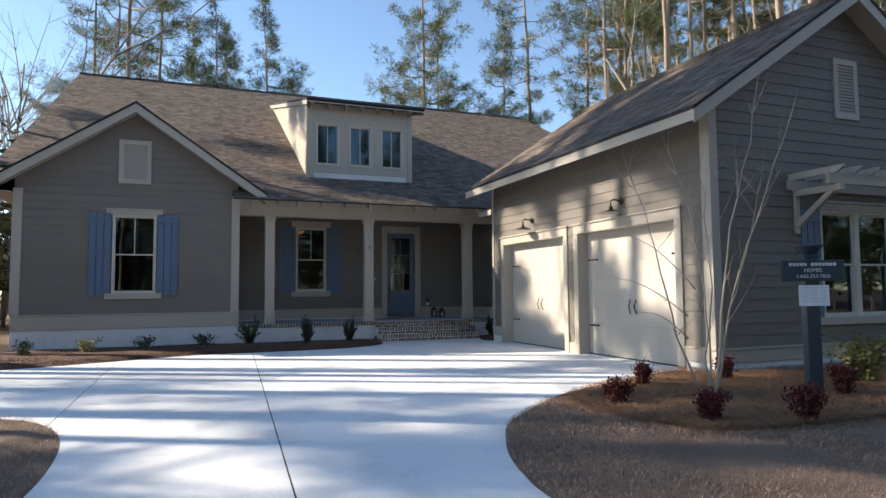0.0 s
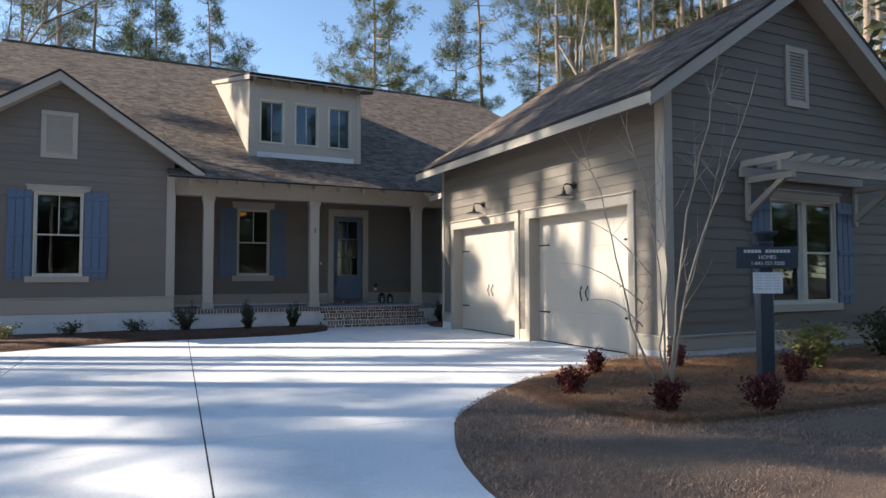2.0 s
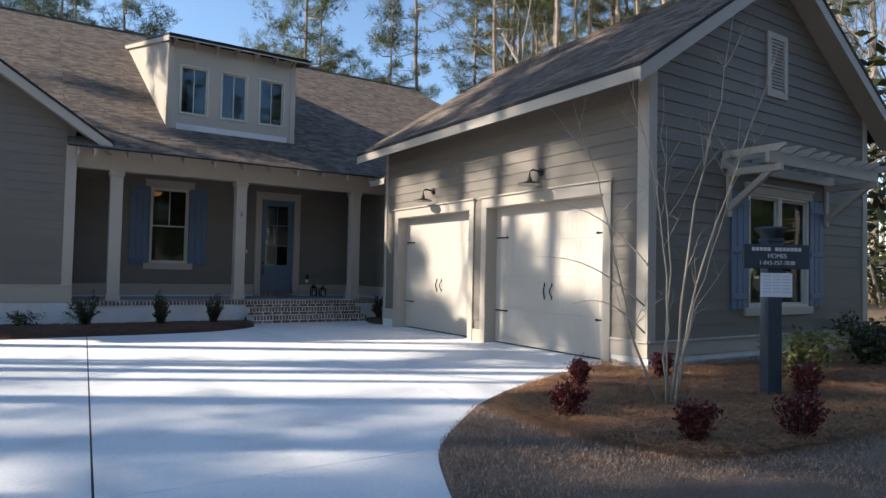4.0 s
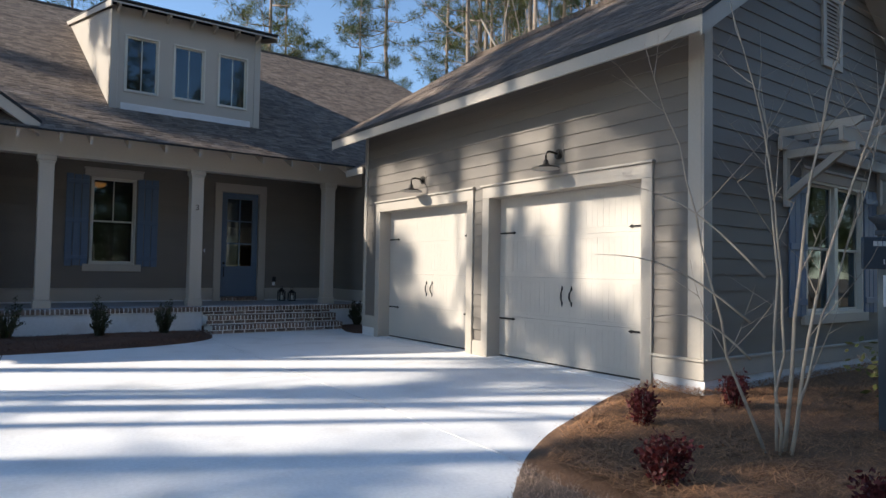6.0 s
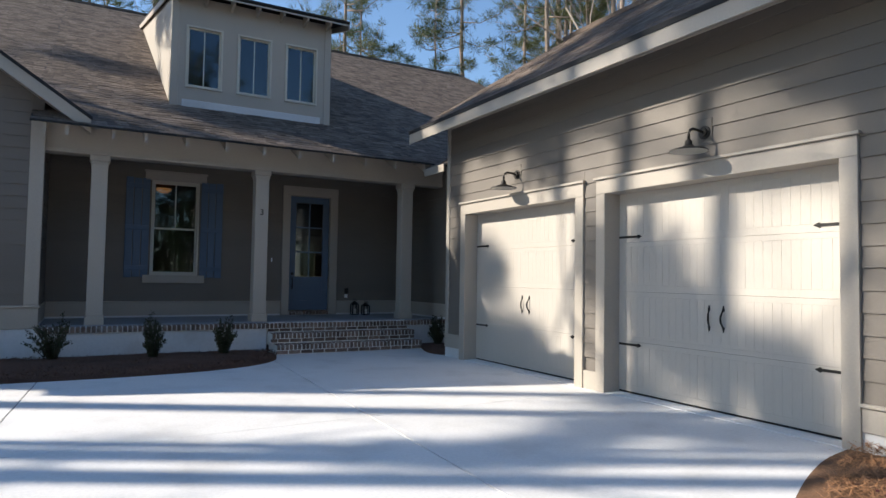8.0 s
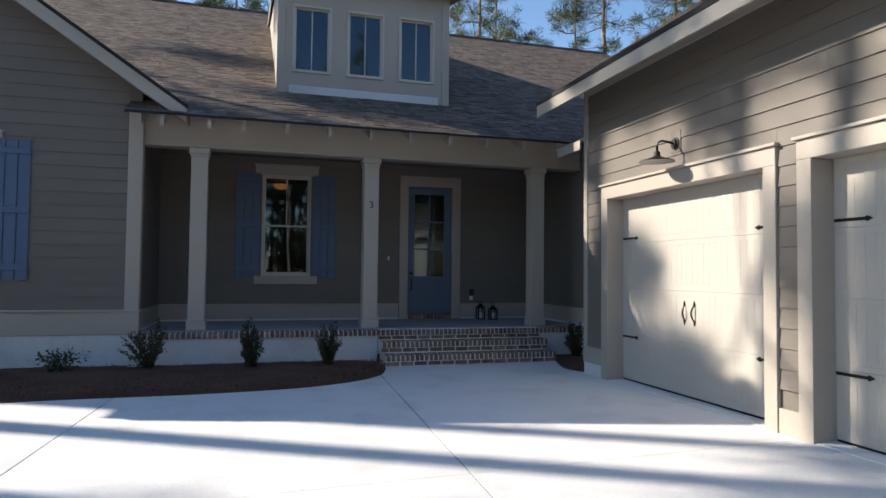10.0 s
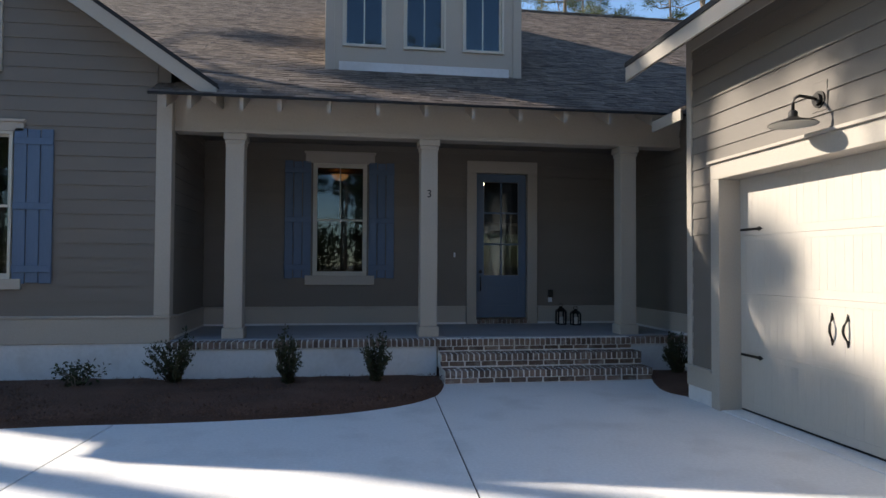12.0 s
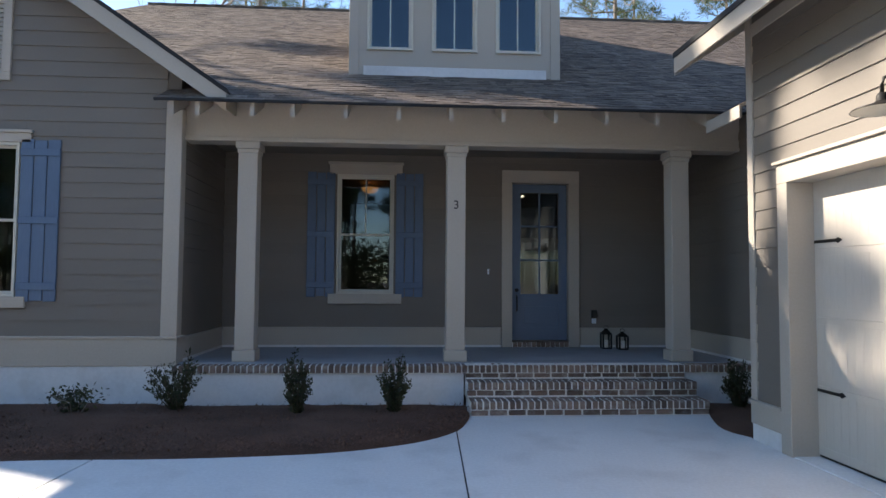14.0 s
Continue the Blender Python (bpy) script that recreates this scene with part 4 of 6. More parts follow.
for a, b in ((-1.82, -1.66), (-0.78, -0.61)):
    trim("trim_door_casing", BACK.slab(a, b, FLOOR_Z, 3.02, -0.10, 0.045), "taupe casing beside the front door")
trim("trim_door_casing", BACK.slab(-1.82, -0.61, 3.02, 3.22, -0.10, 0.047), "taupe head casing over the front door")

bell = thing("doorbell", (-2.03, BACK_Y - 0.03, 1.64), "small white doorbell button on the porch wall", "doorbell")
part("plate", BACK.slab(-2.045, -2.015, 1.60, 1.68, 0.018, 0.030, 0.003), M_PAPER, bell)
part("button", BACK.slab(-2.036, -2.024, 1.635, 1.65, 0.030, 0.034, 0.001), M_SIGNLETTER, bell)
outlet = thing("outlet_box", (-0.37, BACK_Y - 0.03, 0.95), "weatherproof outlet box on the porch wall", "outlet box")
part("cover", BACK.slab(-0.42, -0.34, 0.94, 1.06, 0.02, 0.075, 0.008), M_BRONZE, outlet)
part("plate", BACK.slab(-0.415, -0.345, 0.85, 0.93, 0.015, 0.035, 0.004), M_PAPER, outlet)


def lantern(x, y, h):
    w = 0.062
    top = thing("lantern", (x, y, FLOOR_Z), "black metal lantern with a white candle on the porch", "lantern", "lanterns by the front door")
    part("base", lump(x - w - 0.008, x + w + 0.008, y - w - 0.008, y + w + 0.008, FLOOR_Z, FLOOR_Z + 0.02, 0.003), M_IRON, top)
    for sx_ in (-1, 1):
        for sy in (-1, 1):
            part("post", lump(x + sx_ * w - 0.011, x + sx_ * w + 0.011, y + sy * w - 0.011, y + sy * w + 0.011, FLOOR_Z + 0.02, FLOOR_Z + h * 0.66, 0), M_IRON, top)
    bm = bmesh.new()
    lathe(bm, [(0.0, h * 0.66), (0.105, h * 0.66), (0.098, h * 0.70), (0.045, h * 0.84), (0.03, h * 0.86), (0.03, h * 0.91), (0.0, h * 0.92)], (x, y, FLOOR_Z), 4)
    bmesh.ops.rotate(bm, verts=bm.verts, cent=(x, y, 0), matrix=Matrix.Rotation(radians(45), 3, "Z"))
    part("roof", bm, M_IRON, top)
    bm = bmesh.new()
    tube(bm, [(x + 0.035 * math.cos(a), y, FLOOR_Z + h * 0.95 + 0.035 * math.sin(a)) for a in [k * math.tau / 12 for k in range(13)]], [0.004] * 13, 5)
    part("ring", bm, M_IRON, top)
    bm = bmesh.new()
    lathe(bm, [(0.036, 0.02), (0.036, 0.13), (0.0, 0.128)], (x, y, FLOOR_Z), 14)
    part("candle", bm, M_CANDLE, top, "white pillar candle")


lantern(-0.27, 10.92, 0.33)
lantern(-0.06, 10.80, 0.29)


# ---------------------------------------------------------------- roofs
GY0, GY1 = -0.36, 7.66
EX = -0.60


def near_main(p):
    return -4.6 < p.x < -0.4 and p.y < 9.75


rm, *q = roof_slab("roof_main", [(-6.20, 8.75, main_z(8.75)), (0.95, 8.75, main_z(8.75)), (0.95, 22.0, main_z(22.0)), (-6.20, 22.0, main_z(22.0))], 0.025, "brown-grey shingled main roof above the porch")
shingles(rm, *q, near=near_main, seed=3)
rl, *q = roof_slab("roof_main_left", [(-11.45, 10.2, main_z(10.2)), (-6.20, 10.2, main_z(10.2)), (-6.20, 22.0, main_z(22.0)), (-11.45, 22.0, main_z(22.0))], 0.05, "brown-grey shingled main roof behind the wing")
shingles(rl, *q, seed=4)
rr, *q = roof_slab("roof_main_right", [(0.95, 9.2, main_z(9.2)), (9.0, 9.2, main_z(9.2)), (9.0, 22.0, main_z(22.0)), (0.95, 22.0, main_z(22.0))], 0.05, "brown-grey shingled main roof behind the garage")
shingles(rr, *q, seed=5)
roof_slab("roof_main_back", [(9.0, 30.5, main_z(13.5)), (-11.45, 30.5, main_z(13.5)), (-11.45, 22.0, main_z(22.0)), (9.0, 22.0, main_z(22.0))], 0.05, "brown-grey rear slope of the main roof")
bm = bmesh.new()
for k in range(27):
    y = GY0 + k * 0.30
    box(bm, G_RIDGE - 0.13, G_RIDGE + 0.13, y, min(y + 0.31, GY1), gar_z(G_RIDGE) - 0.07, gar_z(G_RIDGE) + 0.012 + 0.006 * (k % 2))
tagged(part("roof_ridge_cap_garage", bm, M_SHINGLE), "row of ridge cap shingles on the garage", "ridge cap", kind="structure")
bm = bmesh.new()
for k in range(68):
    x = -11.45 + k * 0.30
    box(bm, x, x + 0.31, 21.85, 22.15, main_z(22.0) - 0.06, main_z(22.0) + 0.012 + 0.006 * (k % 2))
tagged(part("roof_ridge_cap", bm, M_SHINGLE), "row of ridge cap shingles", "ridge cap", kind="structure")
# gable end under the left edge and the right one
for x in (-10.75, 8.7):
    bm = bmesh.new()
    Plane((x, 0, 0), (0, 1, 0), (-1, 0, 0)).poly(bm, [(9.4, 0), (30.0, 0), (30.0, 5.9), (22.0, main_z(22.0) - 0.1), (9.4, main_z(9.4) - 0.1)], -0.16, 0)
    tagged(part("wall_gable_end", bm, M_SIDING), "taupe end wall of the house", "wall", kind="structure")
HBACK = Plane((0, 30.0, 0), (1, 0, 0), (0, -1, 0))
wall("wall_house_back", HBACK, -10.6, 8.6, 0, 5.9, [(-2.5, 5.0, 0.6, 3.0)], "taupe rear wall of the house")
window("window_7", HBACK, -2.5, 5.0, 0.6, 3.0, "wide glazed opening at the back of the house", muntin=True, hung=False, mull=0.12)
trim("trim_rake", Plane((-11.45, 0, 0), (0, 1, 0), (-1, 0, 0)).slab(9.9, 9.95, 3.9, 3.95, 0, 0.02), "taupe rake end block")


def rake(name, a, b, depth, thick, out, label):
    """A fascia board along a roof edge from a to b, hanging down by depth."""
    a, b, o = Vector(a), Vector(b), Vector(out)
    dn = Vector((0, 0, -depth))
    bm = bmesh.new()
    add_hex(bm, [a + dn, b + dn, b + dn + o * thick, a + dn + o * thick, a, b, b + o * thick, a + o * thick])
    bmesh.ops.recalc_face_normals(bm, faces=bm.faces)
    return trim(name, bm, label)


# rafter tails and eave of the porch
for x in (-6.02, -5.73, -5.11, -4.65, -4.04, -3.42, -2.80, -2.18, -1.55, -0.93, -0.30, 0.32):
    t = thing("rafter_tail", (x, 9.33, 3.4), "taupe exposed rafter tail under the porch eave", "rafter tail", "porch rafter tails")
    bm = bmesh.new()
    Plane((x, 0, 0), (0, 1, 0), (-1, 0, 0)).poly(bm, [(8.80, main_z(8.80) - 0.031), (9.36, main_z(9.36) - 0.031), (9.36, main_z(9.36) - 0.22), (8.80, main_z(8.80) - 0.195)], -0.025, 0.025)
    part("tail", bm, M_TRIM, t)
bm = bmesh.new()
add_hex(bm, [(x, y, main_z(y) - dz) for dz in (0.029, 0.027) for x, y in ((-6.16, 8.76), (0.93, 8.76), (0.93, 9.4), (-6.16, 9.4))])
bmesh.ops.recalc_face_normals(bm, faces=bm.faces)
trim("trim_soffit_porch", bm, "taupe boarding above the rafter tails")

# wing roof
wr, *q = roof_slab("roof_wing_right", [(-5.42, 8.87, wing_z(-5.42)), (-5.42, 9.3, wing_z(-5.42)), (-8.36, 13.0, wing_z(-8.36)), (-8.36, 8.87, wing_z(-8.36))], 0.04, "brown-grey shingled slope of the wing roof")
shingles(wr, *q, seed=6)
wl, *q = roof_slab("roof_wing_left", [(-11.30, 13.0, wing_z(-11.30)), (-11.30, 8.87, wing_z(-11.30)), (-8.36, 8.87, wing_z(-8.36)), (-8.36, 13.0, wing_z(-8.36))], 0.04, "brown-grey shingled slope of the wing roof")
shingles(wl, *q, seed=7)
for s, name in ((1, "right"), (-1, "left")):
    x1 = -8.36 + s * 2.94
    rake("trim_rake_wing", (-8.36, 8.87, wing_z(-8.36) - 0.045), (x1, 8.87, wing_z(x1) - 0.045), 0.20, 0.025, (0, -1, 0), "taupe rake board of the wing gable")
    bm = bmesh.new()
    a, b = Vector((-8.36, 8.87, wing_z(-8.36) - 0.21)), Vector((x1, 8.87, wing_z(x1) - 0.21))
    w = Vector((0, WING_Y - 8.87, 0))
    add_hex(bm, [a, b, b + w, a + w, a + Vector((0, 0, 0.015)), b + Vector((0, 0, 0.015)), b + w + Vector((0, 0, 0.015)), a + w + Vector((0, 0, 0.015))])
    bmesh.ops.recalc_face_normals(bm, faces=bm.faces)
    trim("trim_soffit_wing", bm, "taupe soffit under the wing rake")
rake("trim_fascia_wing", (-5.44, 8.87, wing_z(-5.44) - 0.045), (-5.44, 9.4, wing_z(-5.44) - 0.045), 0.16, 0.02, (1, 0, 0), "taupe fascia of the wing eave")
rake("trim_fascia_wing", (-11.28, 8.87, wing_z(-11.28) - 0.045), (-11.28, 13, wing_z(-11.28) - 0.045), 0.16, 0.02, (-1, 0, 0), "taupe fascia of the wing eave")
trim("trim_soffit_wing_left", lump(-11.28, WING_L, 8.87, 13, wing_z(-11.28) - 0.215, wing_z(-11.28) - 0.20, 0), "taupe soffit under the wing eave")

# garage roof
gl, *q = roof_slab("roof_garage_left", [(EX, GY1, gar_z(EX)), (EX, GY0, gar_z(EX)), (G_RIDGE, GY0, gar_z(G_RIDGE)), (G_RIDGE, GY1, gar_z(G_RIDGE))], 0.04, "brown-grey shingled slope of the garage roof")
shingles(gl, *q, near=lambda p: p.x < -0.05 and p.y < 6.0, seed=8)
g_r, *q = roof_slab("roof_garage_right", [(6.4, GY0, gar_z(6.4)), (6.4, GY1, gar_z(6.4)), (G_RIDGE, GY1, gar_z(G_RIDGE)), (G_RIDGE, GY0, gar_z(G_RIDGE))], 0.04, "brown-grey shingled slope of the garage roof")
rake("trim_fascia_garage", (EX + 0.02, GY0 + 0.02, gar_z(EX) - 0.03), (EX + 0.02, GY1, gar_z(EX) - 0.03), 0.17, 0.022, (-1, 0, 0), "taupe fascia of the garage eave")
for x1 in (EX, 6.4):
    rake("trim_rake_garage", (G_RIDGE, GY0 + 0.02, gar_z(G_RIDGE) - 0.045), (x1, GY0 + 0.02, gar_z(x1) - 0.045), 0.20, 0.025, (0, -1, 0), "taupe rake board of the garage gable")
    bm = bmesh.new()
    a, b = Vector((G_RIDGE, GY0 + 0.02, gar_z(G_RIDGE) - 0.20)), Vector((x1, GY0 + 0.02, gar_z(x1) - 0.20))
    w, t = Vector((0, -GY0 - 0.02, 0)), Vector((0, 0, 0.015))
    add_hex(bm, [a, b, b + w, a + w, a + t, b + t, b + w + t, a + w + t])
    bmesh.ops.recalc_face_normals(bm, faces=bm.faces)
    trim("trim_soffit_garage", bm, "taupe soffit under the garage rake")
rake("trim_rake_garage_back", (1.0, GY1 - 0.02, gar_z(1.0) - 0.045), (EX, GY1 - 0.02, gar_z(EX) - 0.045), 0.18, 0.022, (0, 1, 0), "taupe rake board at the garage's inner end")
bm = bmesh.new()
add_hex(bm, [(x, y, gar_z(x) - dz) for dz in (0.055, 0.041) for x, y in ((EX + 0.03, GY0 + 0.05), (0.0, GY0 + 0.05), (0.0, GY1 - 0.03), (EX + 0.03, GY1 - 0.03))])
bmesh.ops.recalc_face_normals(bm, faces=bm.faces)
trim("trim_soffit_garage_eave", bm, "taupe boarding under the garage eave")
bm = bmesh.new()
Plane((0, G_LEN, 0), (1, 0, 0), (0, -1, 0)).poly(bm, [(0.24, 3.95), (5.64, 3.95), (5.64, gar_z(5.64) - 0.06), (G_RIDGE, gar_z(G_RIDGE) - 0.06), (0.24, gar_z(0.24) - 0.06)], -0.0, 0.16)
tagged(part("wall_garage_back_gable", bm, M_SIDING), "taupe infill over the garage return", "wall", kind="structure")
# low eave return beside the garage corner
rake("trim_eave_return", (0.30, 8.0, 3.42), (0.30, 8.76, 3.42), 0.14, 0.03, (-1, 0, 0), "taupe eave return beside the garage corner")
rt, *q = roof_slab("roof_return", [(0.28, 8.78, 3.42), (0.28, 7.7, 3.42), (1.0, 7.7, 3.80), (1.0, 8.78, 3.80)], 0.03, "small shingled roof return beside the garage")
shingles(rt, *q, seed=12)



def drip(a, b, out, label, depth=0.055):
    """Black metal drip edge lapping over the top of a fascia."""
    ob = rake("trim_drip_edge", a, b, depth, 0.012, out, label)
    ob.data.materials[0] = M_DRIP


for s in (1, -1):
    x1 = -8.36 + s * 2.96
    drip((-8.36, 8.845, wing_z(-8.36) + 0.012), (x1, 8.845, wing_z(x1) + 0.012), (0, -1, 0), "black metal drip edge on the wing rake")
for x1 in (EX - 0.02, 6.4):
    drip((G_RIDGE, GY0 - 0.005, gar_z(G_RIDGE) + 0.012), (x1, GY0 - 0.005, gar_z(x1) + 0.012), (0, -1, 0), "black metal drip edge on the garage rake")
drip((EX - 0.002, GY0 - 0.01, gar_z(EX) + 0.012), (EX - 0.002, GY1, gar_z(EX) + 0.012), (-1, 0, 0), "black metal drip edge on the garage eave")
drip((-6.20, 8.748, main_z(8.75) + 0.008), (0.95, 8.748, main_z(8.75) + 0.008), (0, -1, 0), "black metal drip edge on the porch eave", 0.028)
drip((DORM_L - 0.07, 10.248, 6.63), (DORM_R + 0.29, 10.248, 6.63), (0, -1, 0), "black metal drip edge on the dormer eave", 0.034)

# ---------------------------------------------------------------- dormer
DT = 6.50
dw = wall("wall_dormer_front", DORM, DORM_L, DORM_R, DORM_Z - 0.15, DT + 0.1, [(-3.90, -3.23, 4.85, 6.04), (-2.955, -2.285, 4.85, 6.04), (-2.01, -1.34, 4.85, 6.04)], "taupe panelled dormer front with three openings", 0.12)
dw.data.materials[0] = M_TRIM
trim("trim_dormer_apron", DORM.slab(-3.95, -1.26, 4.44, 4.61, 0.0, 0.022), "pale apron board under the dormer windows")
bpy.data.objects["trim_dormer_apron"].data.materials[0] = M_WHITE
for a, b in ((DORM_L - 0.01, DORM_L + 0.13), (DORM_R - 0.13, DORM_R + 0.01)):
    trim("trim_dormer_corner", DORM.slab(a, b, 4.42, DT, 0.0, 0.018), "taupe corner board of the dormer")
for x, n in ((DORM_L, -1), (DORM_R, 1)):
    pl = Plane((x, 0, 0), (0, 1, 0), (n, 0, 0))
    bm = bmesh.new()
    pl.poly(bm, [(DORM_Y, DORM_Z - 0.2), (DORM_Y, DT + 0.03), (19.4, main_z(19.4) - 0.02), (19.4, main_z(19.4) - 0.3)], -0.10, 0)
    tagged(part("wall_dormer_side", bm, M_TRIM), "painted side cheek of the dormer", "wall", kind="structure")
SH = (main_z(19.5) - 6.62) / (19.5 - 10.25)
dr, *q = roof_slab("roof_dormer", [(DORM_L - 0.06, 10.25, 6.62), (DORM_R + 0.28, 10.25, 6.62), (DORM_R + 0.28, 19.6, 6.62 + SH * 9.35 + 0.01), (DORM_L - 0.06, 19.6, 6.62 + SH * 9.35 + 0.01)], 0.05, "brown-grey low shed roof of the dormer")
shingles(dr, *q, seed=10)
rake("trim_fascia_dormer", (DORM_L - 0.05, 10.27, 6.56), (DORM_R + 0.27, 10.27, 6.56), 0.03, 0.02, (0, -1, 0), "thin taupe edge of the dormer roof")
for x, n in ((DORM_L - 0.05, -1), (DORM_R + 0.27, 1)):
    rake("trim_rake_dormer", (x, 10.26, 6.57), (x, 19.3, 6.57 + SH * 9.04), 0.12, 0.022, (n, 0, 0), "taupe rake board of the dormer roof")
for k in range(7):
    x = DORM_L + 0.10 + k * (DORM_R - DORM_L - 0.2) / 6
    t = thing("dormer_rafter_tail", (x, 10.6, 6.5), "taupe exposed rafter tail under the dormer eave", "rafter tail", "dormer rafter tails")
    bm = bmesh.new()
    Plane((x, 0, 0), (0, 1, 0), (-1, 0, 0)).poly(bm, [(10.30, 6.575), (10.60, 6.575 + SH * 0.3), (10.60, 6.44), (10.30, 6.49)], -0.022, 0.022)
    part("tail", bm, M_TRIM, t)

# rooms behind the windows
tagged(part("floor_inside", lump(-10.5, 8.5, BACK_Y + 0.2, 29.8, 0.3, FLOOR_Z, 0), M_WOODFLOOR), "dark wooden floor inside the house", "floor", kind="structure")
tagged(part("ceiling_inside", lump(-10.5, 8.5, BACK_Y + 0.17, 29.8, 3.30, 3.36, 0), M_DARK), "plain ceiling inside the house", "ceiling", kind="structure")
wall("wall_inside_back", Plane((0, 16.5, 0), (1, 0, 0), (0, -1, 0)), -10.5, 8.5, FLOOR_Z, 3.3, [(-1.7, 1.3, FLOOR_Z + 0.002, 2.55)], "plain inner wall with a wide opening", 0.1).data.materials[0] = M_DARK
tagged(part("wall_inside_hall", lump(-2.5, -2.4, BACK_Y + 0.17, 16.5, FLOOR_Z, 3.3, 0), M_DARK), "plain partition wall beside the hall", "wall", kind="structure")
tagged(part("wall_inside_wing", lump(-10.5, WING_R - 0.16, 13.5, 13.6, FLOOR_Z, 3.3, 0), M_DARK), "plain inner wall of the wing room", "wall", kind="structure")
tagged(part("floor_wing", lump(-10.48, WING_R - 0.17, WING_Y + 0.17, 13.5, 0.3, FLOOR_Z - 0.004, 0), M_WOODFLOOR), "dark wooden floor of the wing room", "floor", kind="structure")
tagged(part("ceiling_wing", lump(-10.48, WING_R - 0.17, WING_Y + 0.17, 13.5, 3.2, 3.25, 0), M_DARK), "plain ceiling of the wing room", "ceiling", kind="structure")
# added sheet close behind the dormer panes, so the attic reads as dark
tagged(part("wall_inside_dormer", lump(DORM_L + 0.1, DORM_R - 0.1, 10.86, 10.90, 4.7, 6.5, 0), M_ATTIC_DARK), "added black sheet behind the dormer windows, standing in for attic darkness", "wall", kind="structure")
tagged(part("floor_garage", lump(0.24, 5.64, 0.16, 7.1, -0.05, 0.02, 0), M_CONC), "concrete garage floor", "floor", kind="structure")
tagged(part("ceiling_garage", lump(0.24, 5.64, 0.16, 7.1, 2.9, 2.95, 0), M_DARK), "plain garage ceiling", "ceiling", kind="structure")
lampi = thing("ceiling_lamp", (-3.95, 13.2, 3.30), "warm glowing bowl lamp on the ceiling indoors", "ceiling lamp")
bm = bmesh.new()
lathe(bm, [(0.0, -0.20), (0.08, -0.19), (0.14, -0.15), (0.16, -0.10), (0.155, -0.09)], (-3.95, 13.2, 3.30), 18)
part("bowl", bm, M_WARM, lampi, "glowing amber glass bowl")
bm = bmesh.new()
tube(bm, [(-3.95, 13.2, 3.30), (-3.95, 13.2, 3.14)], [0.02, 0.012], 8)
part("stem", bm, M_BRONZE, lampi)
chand = thing("chandelier", (-1.2, 13.0, 3.30), "small chandelier with bare bulbs in the hall", "chandelier")
bm = bmesh.new()
tube(bm, [(-1.2, 13.0, 3.30), (-1.2, 13.0, 3.05)], [0.01, 0.01], 6)
part("stem", bm, M_IRON, chand)
for k, (dx, dy, dz) in enumerate(((-0.13, 0.0, 0.06), (-0.07, 0.05, 0.02), (0.08, 0.14, 0.0))):
    bm = bmesh.new()
    tube(bm, [(-1.2, 13.0, 3.07), (-1.2 + dx, 13.0 + dy, 3.06 + dz)], [0.006, 0.006], 5)
    part("arm", bm, M_IRON, chand)
    bm = bmesh.new()
    bmesh.ops.create_icosphere(bm, subdivisions=2, radius=0.02, matrix=Matrix.Translation((-1.2 + dx, 13.0 + dy, 3.09 + dz)))
    part("bulb", bm, M_BULB, chand, "glowing bare bulb")

